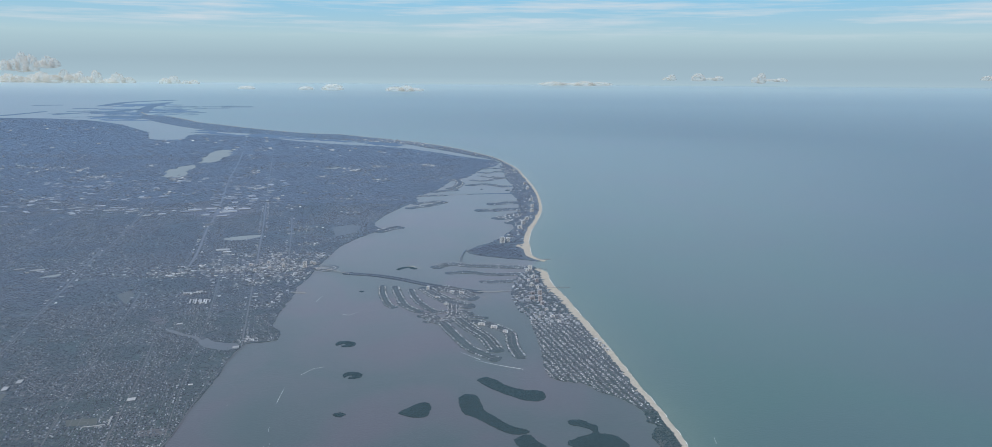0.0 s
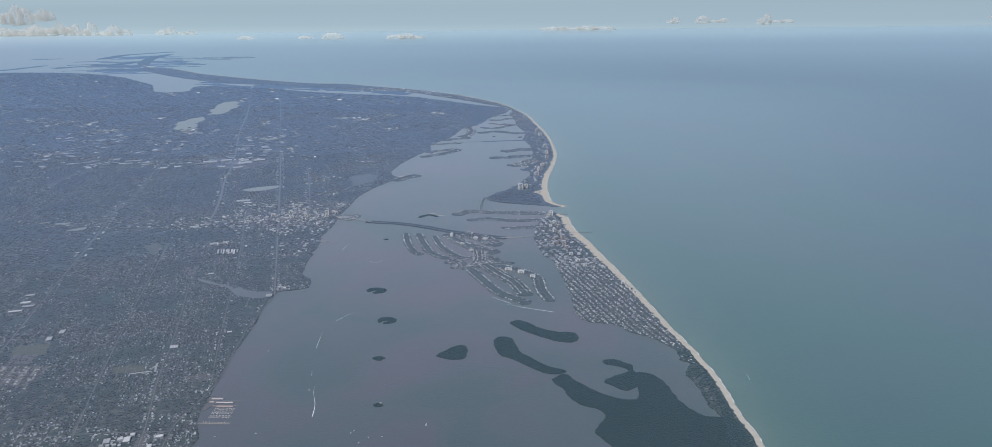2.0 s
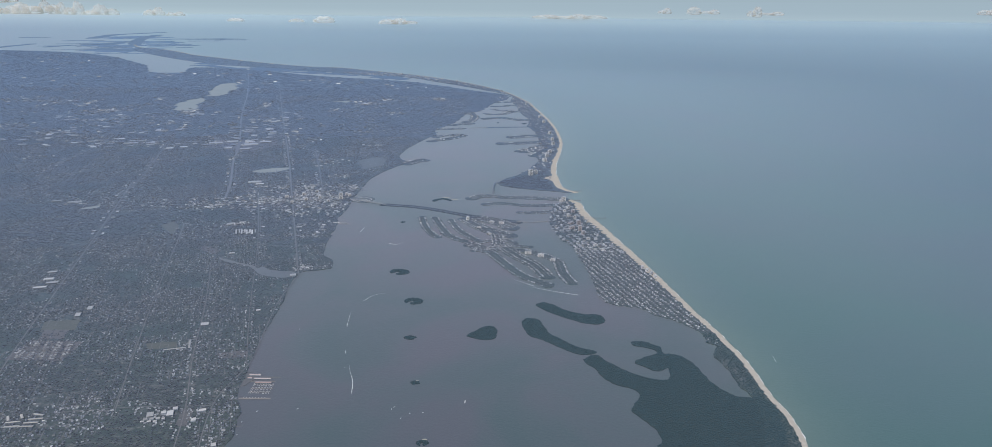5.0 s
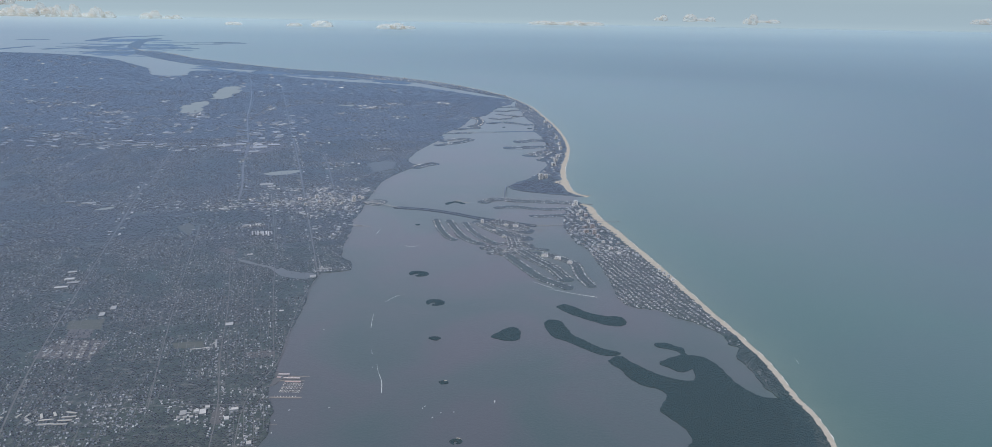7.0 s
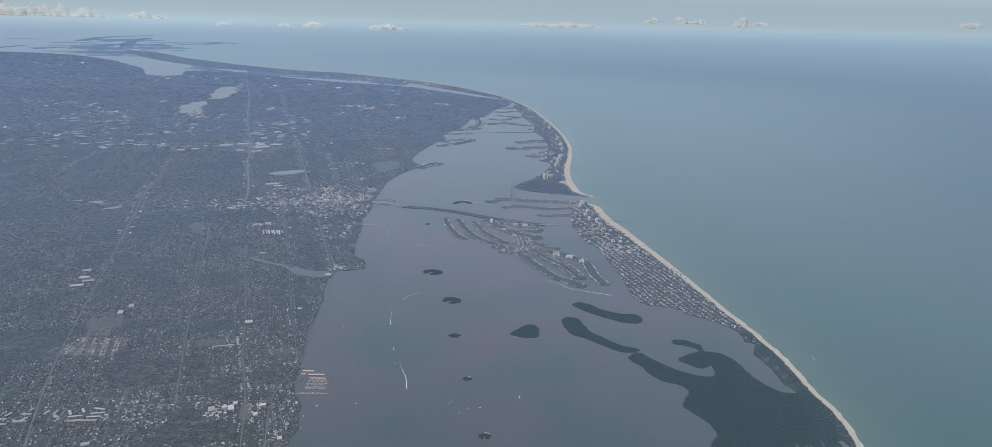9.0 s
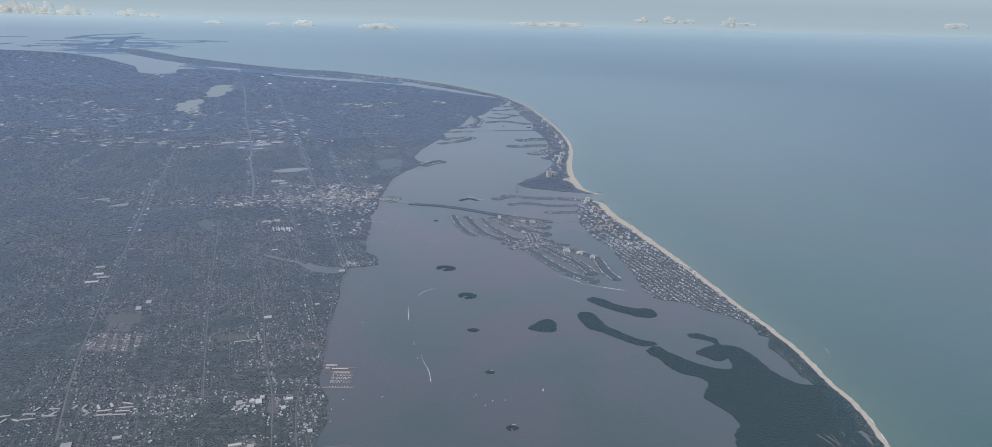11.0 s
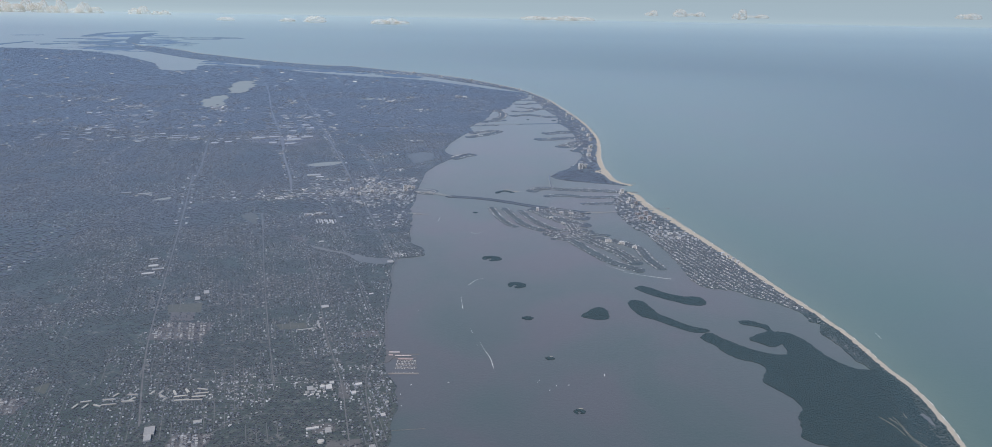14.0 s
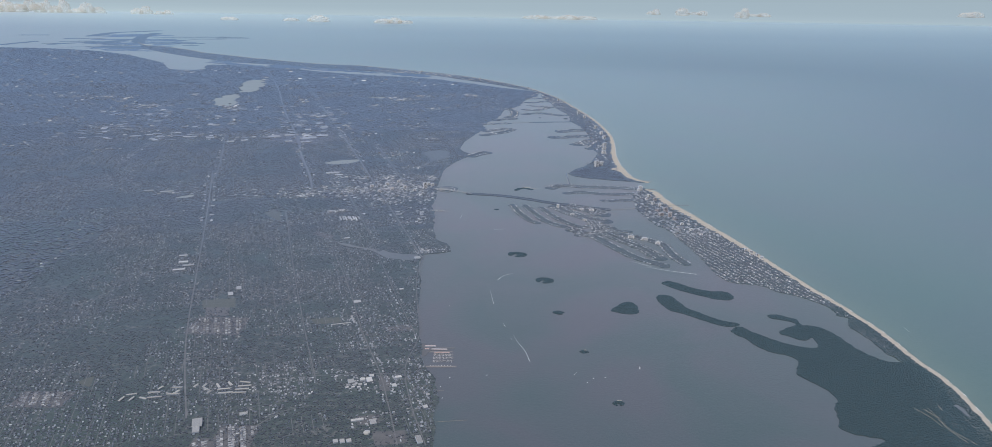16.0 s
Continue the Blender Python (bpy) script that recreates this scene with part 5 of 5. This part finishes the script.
# ---- towers ----
def make_tower(x, y, sx, sy, h, turn, mat, label, z=TOP, group=""):
    """A tall block: storeys of glass set back between floor bands, corner piers and a plant room on the roof."""
    base = new("tower")
    base.matrix_basis = Matrix.Translation((x, y, z)) @ Matrix.Rotation(turn, 4, "Z")
    tagged(base, label, "tower", group)
    part("glass", to_mesh("glass", box(sx * 0.94, sy * 0.94, h, -0.02), GLASS), base, "dark window glass set back")
    floors = max(3, round(h / 0.3))
    band = to_mesh("floor_band", box(sx, sy, h / floors * 0.52, 0, bevel=0.01), mat)
    for k in range(floors):
        part("floor_band", band, base, at=(0, 0, (k + 0.48) * h / floors))
    pier = to_mesh("corner_pier", box(sx * 0.14, sy * 0.14, h + 0.02, -0.02), mat)
    for a in (-1, 1):
        for b in (-1, 1):
            part("corner_pier", pier, base, at=(a * sx * 0.435, b * sy * 0.435, 0))
    part("roof", to_mesh("roof", box(sx * 1.02, sy * 1.02, 0.08, h), FLAT_ROOF), base)
    part("plant_room", to_mesh("plant_room", box(sx * 0.35, sy * 0.4, 0.22, h + 0.07, bevel=0.01), mat), base)
    return base


for x, y, sx, sy, h in ((-151.3, 517, 2.8, 1.8, 4.6), (-166.1, 516, 2.0, 1.6, 2.4), (-174.9, 511.7, 2.4, 1.6, 2.0), (-158.5, 508.8, 1.8, 1.5, 1.6), (-183.3, 505.7, 2.2, 1.6, 1.5), (-190.6, 518.5, 2.6, 1.6, 1.8), (-172.9, 535.4, 2.2, 1.6, 1.5), (-146.5, 524.8, 2.2, 1.4, 2.0), (-149.4, 528, 2.0, 1.4, 1.8), (-180.5, 526.9, 2.4, 1.8, 1.7)):
    make_tower(x, y, sx, sy, h, ANGLE, TOWER_WALL, "tall pale residential tower on the bluff" if h > 4 else "mid-rise pale office block in the town centre", group="town centre blocks")
for k, (x, y, sx, sy, h) in enumerate((
    (8.3, 521.4, 2.8, 1.6, 3.0), (6, 516, 1.8, 1.4, 2.2), (10, 499.2, 2.2, 1.4, 2.2), (7, 492, 2.0, 1.6, 1.6), (12.2, 488.9, 2.2, 1.3, 2.4), (9.0, 480, 2.4, 1.6, 1.8), (12.5, 474, 1.6, 1.4, 2.6), (13.6, 461.1, 2.6, 1.5, 3.2), (9.0, 463, 2.8, 2.0, 1.4), (13.6, 449, 2.4, 1.5, 3.2),
    (8.6, 452, 3.2, 2.0, 2.0), (14.8, 440.8, 2.0, 1.4, 2.4), (17, 430.5, 2.0, 1.4, 1.6), (19.9, 418.5, 2.2, 1.4, 1.4), (23.4, 409.6, 1.8, 1.2, 1.3), (41.4, 381, 1.6, 1.2, 1.5), (43, 376.5, 1.6, 1.2, 1.5), (44.4, 372, 1.6, 1.2, 1.5), (45.8, 367.5, 1.6, 1.2, 1.4))):
    make_tower(x, y, sx, sy, h, ANGLE + 0.35 * (k % 3 - 1), HOTEL_PINK if k in (7, 8, 9, 10, 11, 4) else TOWER_WALL, "salmon-coloured beach hotel with balconied storeys" if k in (7, 8, 9, 10, 11, 4) else "pale beach hotel with balconied storeys", group="beach hotels")
for x, y, sx, sy, h in ((-57.7, 468.8, 1.8, 1.8, 2.2), (-49.8, 451.5, 2.6, 1.4, 1.0), (-43.2, 438.3, 2.8, 1.4, 1.0), (-20, 402.9, 3.6, 1.3, 1.5), (-12.9, 398.5, 3.4, 1.3, 1.5), (-6.5, 391.5, 2.6, 1.3, 1.5), (-35.8, 461.9, 3.0, 1.6, 1.2), (-42, 464.5, 2.6, 1.8, 0.9)):
    make_tower(x, y, sx, sy, h, ANGLE - 0.5, TOWER_WALL, "white condominium block on a finger island", 0.11, "island condominiums")
for x, y, sx, sy, h in ((-13.4, 600.5, 3.6, 2.2, 5.0), (-9.0, 604.5, 2.8, 2.0, 3.6), (0.6, 655.6, 3.6, 2.0, 3.0), (3.6, 674.5, 3.4, 2.0, 3.2), (7.0, 694.5, 3.2, 1.8, 3.0), (12.3, 733, 3.0, 1.8, 3.4), (13, 758.3, 3.0, 1.8, 3.2), (12.3, 794.6, 3.0, 1.8, 3.0), (9, 869, 3.2, 2.0, 3.2), (6, 905, 3.2, 2.0, 3.0), (-8, 1020, 3, 2, 2.6), (-42, 1158, 3, 2, 2.6), (-118, 1285, 3, 2, 2.8), (-226, 1395, 3, 2, 3.0)):
    make_tower(x, y, sx, sy, h, ANGLE + 0.2, TOWER_WALL, "tall pale condominium tower behind the beach", group="key condominiums")

# water tank
tank = new("water_tank")
tank.location = (-144.6, 189.8, TOP)
tagged(tank, "squat round white water tank on mown grass", "tank")
for nm, r0, r1, z0, z1 in (("shell", 1.1, 1.1, 0, 0.5), ("dome", 1.12, 0.2, 0.5, 0.72)):
    bm = bmesh.new()
    bmesh.ops.create_cone(bm, cap_ends=True, segments=24, radius1=r0, radius2=r1, depth=z1 - z0, matrix=Matrix.Translation((0, 0, (z0 + z1) / 2)))
    part(nm, to_mesh(nm, bm, CONCRETE), tank)


# ---- bridges, piers and docks ----
def make_bridge(points, width, height, arch, label, spacing=3.0):
    """A deck on piers along a line; arch lifts its middle. Kerbs run along both sides."""
    base = new("bridge")
    base.location = (points[0][0], points[0][1], 0)
    tagged(base, label, "bridge")
    line = curve(points, 1.5)
    s = np.linspace(0, 1, len(line))
    zs = height + arch * np.sin(s * math.pi) ** 1.5
    o = Vector((points[0][0], points[0][1], 0))
    nr = turned(line, False)

    def strip(name, off, w, lift, thick, mat):
        v = []
        for (x, y), (a, b), z in zip(line, nr, zs):
            for q, dz in ((off - w / 2, 0), (off + w / 2, 0), (off + w / 2, -thick), (off - w / 2, -thick)):
                v.append((x + a * q - o.x, y + b * q - o.y, z + lift + dz))
        f = [(4 * i + k, 4 * i + (k + 1) % 4, 4 * i + 4 + (k + 1) % 4, 4 * i + 4 + k) for i in range(len(line) - 1) for k in range(4)]
        f += [(3, 2, 1, 0), tuple(len(v) - 4 + k for k in range(4))]
        me = mesh_data(name, v, f, [mat])
        me.flip_normals()
        part(name, me, base)

    strip("deck", 0, width, 0, 0.12, CONCRETE)
    strip("roadway", 0, width * 0.8, 0.02, 0.03, ROAD)
    for sgn in (-1, 1):
        strip("kerb", sgn * width * 0.46, width * 0.06, 0.06, 0.08, CONCRETE)
    total = 0.0
    for i in range(1, len(line)):
        total += math.dist(line[i], line[i - 1])
        if total > spacing:
            total = 0.0
            h = zs[i] - 0.12
            p = to_mesh("pier", [box(width * 0.7, 0.18, 0.14, h - 0.14), box(0.16, 0.16, h + 0.3, -0.4, -width * 0.25), box(0.16, 0.16, h + 0.3, -0.4, width * 0.25)], CONCRETE)
            q = part("pier", p, base, at=(line[i][0] - o.x, line[i][1] - o.y, 0))
            q.rotation_euler = (0, 0, math.atan2(nr[i][1], nr[i][0]))
    return base


make_bridge([(-143.5, 515.3), (-138, 511.8), (-128.6, 506.7), (-117, 503.2)], 1.1, 0.35, 1.2, "high arched concrete road bridge to the causeway")
make_bridge([(-26, 466), (-13.9, 466.1), (-4, 469.9)], 0.9, 0.3, 0.1, "low concrete causeway bridge to the beach")
make_bridge([(-41.4, 575), (-42.8, 556), (-42.8, 533)], 0.9, 0.25, 1.0, "arched concrete bridge over the pass")
make_bridge([(-84, 822.5), (-68.0, 826.9), (-54, 831.2)], 1.1, 0.25, 0.5, "long low distant road bridge over the bay", 6.0)
ribbon("causeway_road", curve(CAUSEWAY_LINE, 3.0), 0.45, 0.45, 0.16, ROAD, "grey road along the causeway between rows of trees", "road", edge=0.05)
# the bridge foot: made land with curving ramps
slab("bridge_foot", curve([(-147, 523.5), (-141, 522.5), (-134.8, 525.5), (-127.5, 520), (-128.8, 511.5), (-133, 507), (-141, 510), (-147, 513)], 1.5, 0.4, True, 0.3), 0.12, GRASS, 0.2, label="grassy made land under the bridge ramps", category="land")
for k, pts in enumerate(([(-146.9, 521.9), (-141.8, 513.6), (-135.4, 509.4), (-130.8, 512.4), (-129.6, 518.2), (-134.8, 522.6), (-141.0, 520.0)], [(-147, 516.5), (-139, 517.5), (-132.5, 516.0), (-131.5, 511.5)])):
    ribbon("road", curve(pts, 1.0), 0.3, 0.3, 0.165 + 0.004 * k, CONCRETE, "pale curving ramp at the foot of the bridge", "road", edge=0.06)


def make_dock(a, b, width, label, z=0.12, name="dock"):
    base = new(name)
    base.location = (a[0], a[1], 0)
    tagged(base, label, name)
    n = math.dist(a, b)
    ang = math.atan2(b[1] - a[1], b[0] - a[0])
    base.rotation_euler = (0, 0, ang)
    part("deck", to_mesh("deck", box(n, width, 0.04, z - 0.04, n / 2), WOOD), base)
    pile = to_mesh("pile", [box(0.06, 0.06, z + 0.3, -0.3, 0, s * width * 0.4) for s in (-1, 1)], WOOD)
    for k in range(max(2, int(n / 1.5))):
        part("pile", pile, base, at=(0.2 + k * (n - 0.4) / max(1, int(n / 1.5) - 1), 0, 0))
    return base


pier = make_dock((18.5, 477.3), (33.3, 478), 0.5, "long public fishing pier on piles over the gulf", 0.3, "pier")
part("pavilion", to_mesh("pavilion", box(1.0, 0.9, 0.3, 0.3, 14.3, 0, bevel=0.03), WOOD), pier)
part("bait_house", to_mesh("bait_house", box(0.8, 0.7, 0.25, 0.3, 8.0, 0, bevel=0.03), WOOD), pier)
make_dock((-122.9, 197), (-112, 198.4), 0.16, "narrow private dock reaching over the bay")
make_dock((-124.6, 217.8), (-121.2, 218.3), 0.16, "short private dock over the bay")
make_dock((-147.9, 457.1), (-129.3, 455.9), 1.1, "town marina dock with slips")
for a, b in ((-141.5, 456.6), (-136.4, 456.3)):
    base = new("boat_shed")
    base.matrix_basis = Matrix.Translation((a, b + 0.9, 0.1)) @ Matrix.Rotation(-0.06, 4, "Z")
    tagged(base, "white boat shed beside the town dock", "shed", "town dock sheds")
    walls, roof = gable_parts(4.2, 0.9, 0.3, 0.1, FLAT_ROOF)
    part("wall", walls, base)
    part("roof", roof, base)
for x0, y0, x1, y1 in ((-23.8, 456.7, -17.4, 455.4), (-20.6, 456.0, -20.7, 450.0)):
    make_dock((x0, y0), (x1, y1), 1.2, "pale floating marina dock in a sheltered basin")
for y, x0, x1, w in ((252.6, -131.5, -118.4, 0.35), (249.3, -130.5, -119.4, 0.4), (246.6, -127, -119.2, 0.25), (243.9, -127, -118.8, 0.25), (241.2, -127, -118.6, 0.25), (236.5, -129, -117.4, 0.9)):
    make_dock((x0, y), (x1, y + 0.3), w, "marina dock with moored boats along it")
slab("marina_mole", curve([(-131.5, 256.5), (-127.6, 254.6), (-126.4, 252.6), (-129, 249), (-130, 246), (-133.5, 246), (-134, 256)], 1.2, 0.2, True), 0.13, DIRT, 0.15, label="pale paved quay of the marina", category="quay")
for x, y, sx in ((-128.6, 254.2, 4.2), (-124.8, 251.2, 6.2), (-123.6, 248.2, 6.0), (-129.8, 251.6, 1.6)):
    base = new("boat_shed")
    base.matrix_basis = Matrix.Translation((x, y, 0.1))
    tagged(base, "long low boat shed with pale metal roof", "shed", "marina sheds")
    walls, roof = gable_parts(sx, 0.8, 0.26, 0.12, RED_ROOF)
    part("wall", walls, base)
    part("roof", roof, base)

# rock jetties at the pass
for a, b in (((12.4, 547.8), (23.9, 550.6)), ((11.5, 524), (20.5, 522.5))):
    bms = []
    local = random.Random(3)
    for k in range(44):
        s = k / 43
        bm = bmesh.new()
        bmesh.ops.create_icosphere(bm, subdivisions=1, radius=0.3)
        for v in bm.verts:
            v.co *= local.uniform(0.75, 1.2)
        bm.transform(Matrix.Translation((a[0] + (b[0] - a[0]) * s + local.uniform(-0.15, 0.15), a[1] + (b[1] - a[1]) * s + local.uniform(-0.2, 0.2), 0.02)))
        bms.append(bm)
    tagged(new("jetty", to_mesh("jetty", bms, ROCK)), "dark rock jetty reaching into the gulf", "jetty", "jetties at the pass")


# ---- boats ----
def make_boat(length, label, group):
    base = new("boat")
    tagged(base, label, "boat", group)
    L, w, h = length, length * 0.28, length * 0.14
    st = [(-0.5, 0.85, 1.0), (-0.1, 1.0, 1.0), (0.25, 0.8, 1.08), (0.5, 0.04, 1.25)]
    v = []
    for s, q, t in st:
        v += [(s * L, -w / 2 * q, h * t), (s * L, -w / 2 * q * 0.7, -h * 0.5), (s * L, w / 2 * q * 0.7, -h * 0.5), (s * L, w / 2 * q, h * t)]
    f = [(4 * i + k, 4 * i + k + 1, 4 * i + 5 + k, 4 * i + 4 + k) for i in range(3) for k in range(3)]
    f += [(4 * i + 3, 4 * i, 4 * i + 4, 4 * i + 7) for i in range(3)] + [(0, 3, 2, 1), (12, 13, 14, 15)]
    part("hull", mesh_data("hull", v, f, [HULL]), base)
    part("cabin", to_mesh("cabin", box(L * 0.32, w * 0.62, h * 1.1, h * 0.98, -L * 0.02, 0, bevel=L * 0.02), HULL), base)
    part("windscreen", to_mesh("windscreen", box(L * 0.05, w * 0.6, h * 0.6, h * 1.2, L * 0.16, 0), GLASS), base)
    return base


boat = make_boat(0.7, "white motor boat moored at a marina dock", "moored boats")
local = random.Random(5)
spots = [(x, y + s) for y in (246.7, 244.0, 241.3) for x in np.arange(-126.6, -118.9, 0.55) for s in (-0.55, 0.6)] + [(x, 237.4) for x in np.arange(-127.5, -118.5, 1.1)] + [(x, 456.9) for x in np.arange(-145, -131, 1.6)]
first = True
for x, y in spots:
    if local.random() < 0.12:
        continue
    m = Matrix.Translation((x + local.uniform(-0.1, 0.1), y, 0.0)) @ Matrix.Rotation(math.pi / 2 * local.choice((1, -1)) + local.uniform(-0.1, 0.1), 4, "Z")
    if first:
        boat.matrix_basis, first = m, False
    else:
        copy_thing(boat, m)


def make_wake(points, width, label="white foaming wake spreading behind a boat"):
    """A wedge of foam, broken up towards its tail."""
    line = curve(points, 0.6)
    n = len(line)
    s = np.linspace(0, 1, n)
    w = 0.42 * width * (1.02 - s) ** 0.8 * np.array([1 + 0.3 * noise.noise(Vector((x, y, 0)) * 1.7) for x, y in line]) * 1.0
    ribbon("wake", line, w / 2, w / 2, 0.035, FOAM, label, "wake", "stuff", edge=0.03)


cruiser = make_boat(0.75, "white motor boat running across the bay", "running boats")
for k, (x, y, heading) in enumerate(((-102.6, 300, -82), (-89, 242, -82), (-100.6, 330.2, -120), (2.6, 341.9, -22), (77.4, 273, -95), (-97.8, 274.2, -75), (-105.8, 230.1, 20), (-72.6, 231.2, 80), (-71.8, 232.6, 50), (-65.8, 228.4, 120), (-61.2, 229, 10), (-68.5, 225, 60), (-122.8, 296.7, 75), (-122.6, 221, 90), (-121.5, 213, 100), (-119.5, 228, 45), (-95.6, 262, 100), (-122.8, 440.6, -115), (-101.2, 417.4, 170))):
    m = Matrix.Translation((x, y, 0)) @ Matrix.Rotation(radians(heading), 4, "Z")
    if k == 0:
        cruiser.matrix_basis = m
    else:
        copy_thing(cruiser, m)
barge = make_boat(1.7, "larger white tour boat on the bay", "running boats")
barge.matrix_basis = Matrix.Translation((-46.8, 237, 0)) @ Matrix.Rotation(radians(85), 4, "Z")
make_wake([(-102.7, 300.6), (-103.2, 305.7), (-104.1, 316.9)], 0.55)
make_wake([(-89.1, 242.6), (-90.3, 250.6), (-93.1, 259.3), (-94.4, 265.4)], 0.6)
make_wake([(-100.2, 330.9), (-96.9, 337.2), (-92, 340.2)], 0.55)
make_wake([(2.0, 342.2), (-9.4, 346.6), (-21, 352.1)], 0.8)
make_wake([(-18.2, 352.8), (-28.3, 361.9)], 0.7)
make_wake([(77.5, 273.6), (77.8, 278.6)], 0.4)
make_wake([(-98, 274.9), (-98.7, 278.3)], 0.35)
make_wake([(-122.8, 440.6), (-122.3, 445.8), (-121.8, 451.2)], 0.8)
make_wake([(-101.2, 417.4), (-97.3, 416.3), (-93.5, 421.1)], 0.5)

# pale sand tracks and clearings through the mangroves
for w, pts in ((0.1, [(44.6, 208.3), (46.9, 202.5), (47.6, 196.1)]), (0.3, [(47.6, 207.8), (49.0, 202.4), (48.7, 194.4), (50.5, 186.9)]), (0.2, [(54.3, 210.9), (53.6, 206.6)]), (0.16, [(49.5, 208.8), (49.6, 203.4), (49.3, 195.3), (50.8, 190.8), (52.9, 185.6)])):
    line = curve(pts, 0.5, 0.25, False, 0.8)
    ww = 0.24 * w * np.array([max(0.02, 0.15 + 2.0 * noise.noise(Vector((x, y, 2)) * 0.9)) for x, y in line])
    ribbon("sand_track", line, ww / 2, ww / 2, TOP + 0.2, SAND, "pale sand track through the mangroves", "track", edge=0.2)


# ---- the far distance: haze added as a glowing sheet over the horizon ----
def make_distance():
    """A plain glowing backdrop behind the last keys, added to imitate haze; it holds back none of the light."""
    m, nt, b = material("added glowing haze")
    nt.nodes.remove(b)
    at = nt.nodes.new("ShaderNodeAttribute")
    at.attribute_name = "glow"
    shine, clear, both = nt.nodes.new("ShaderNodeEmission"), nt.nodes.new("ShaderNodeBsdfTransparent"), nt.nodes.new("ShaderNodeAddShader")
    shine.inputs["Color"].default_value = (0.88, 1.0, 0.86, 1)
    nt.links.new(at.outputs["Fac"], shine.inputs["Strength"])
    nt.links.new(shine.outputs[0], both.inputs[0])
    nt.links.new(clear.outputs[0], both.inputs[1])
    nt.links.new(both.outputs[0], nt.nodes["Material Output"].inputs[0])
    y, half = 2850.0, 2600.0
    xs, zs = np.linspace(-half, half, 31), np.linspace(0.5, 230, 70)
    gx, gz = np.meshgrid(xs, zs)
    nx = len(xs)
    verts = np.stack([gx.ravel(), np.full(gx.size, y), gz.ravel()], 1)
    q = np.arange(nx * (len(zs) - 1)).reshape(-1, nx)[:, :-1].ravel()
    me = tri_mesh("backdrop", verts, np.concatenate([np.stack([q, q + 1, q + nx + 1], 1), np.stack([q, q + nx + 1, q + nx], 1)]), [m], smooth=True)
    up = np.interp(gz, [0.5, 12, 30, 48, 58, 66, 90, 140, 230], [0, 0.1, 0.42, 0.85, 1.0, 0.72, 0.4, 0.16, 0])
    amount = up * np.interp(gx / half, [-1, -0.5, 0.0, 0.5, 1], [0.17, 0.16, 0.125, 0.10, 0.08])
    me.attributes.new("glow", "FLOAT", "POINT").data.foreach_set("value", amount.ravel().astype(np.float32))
    return tagged(new("backdrop", me), "added glowing haze along the far horizon", "distance", "", "structure")


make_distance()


# ---- clouds ----
def make_cloud(x, y, z, w, h, seed):
    """A bank of a few billowing heads over a flat base."""
    r = random.Random(seed)
    bms = []
    heads = 1 + min(3, int(w / 60))
    for k in range(heads):
        bm = bmesh.new()
        bmesh.ops.create_icosphere(bm, subdivisions=5, radius=1)
        off = Vector((r.uniform(0, 99), r.uniform(0, 99), seed))
        for v in bm.verts:
            n = v.co.normalized()
            puff = 1 - abs(noise.noise(n * 2.3 + off)) * 1.1 + 0.22 * (0.5 - abs(noise.noise(n * 5.5 + off))) + 0.05 * (0.5 - abs(noise.noise(n * 13 + off)))
            v.co = n * puff
            if v.co.z < -0.1:
                v.co.z = -0.1 + (v.co.z + 0.1) * 0.15
        wide = w / heads * r.uniform(0.7, 1.0)
        tall = h * (1.0 if k == heads // 2 else r.uniform(0.4, 0.85))
        bm.transform(Matrix.Translation(((k + 0.5) / heads * w - w / 2, r.uniform(-0.1, 0.1) * w, 0)) @ Matrix.Diagonal((wide, w / heads * 0.6, tall, 1)))
        bms.append(bm)
    ob = new("cloud", to_mesh("cloud", bms, CLOUD, True))
    ob.location = (x, y, z)
    return tagged(ob, "far white cumulus bank low over the horizon", "cloud", "", "stuff")


for k, (x, y, z, w, h) in enumerate((
    (-3120, 4714, 84, 210, 100), (-2925, 4720, 100, 139, 62), (-2990, 4692, 8, 260, 60), (-3160, 4684, 8, 150, 46), (-2830, 4706, 20, 120, 60), (-2747, 4697, 0, 85, 69), (-2647, 4704, 5, 90, 69), (-2484, 4703, 0, 177, 61), (-2168, 4712, 0, 100, 46), (-2040, 4713, 0, 92, 23),
    (-1265, 3530, 16, 46, 12), (-870, 3550, 16, 52, 24), (-990, 3530, 16, 40, 12), (-515, 3450, 16, 140, 22), (335, 4700, 12, 386, 23), (895, 4715, 48, 61, 30), (1069, 4717, 48, 54, 38), (1165, 4716, 48, 92, 23), (1428, 4717, 40, 69, 54), (1533, 4716, 44, 115, 19), (2827, 4729, 62, 115, 30))):
    make_cloud(x, y, z, w, h, k)
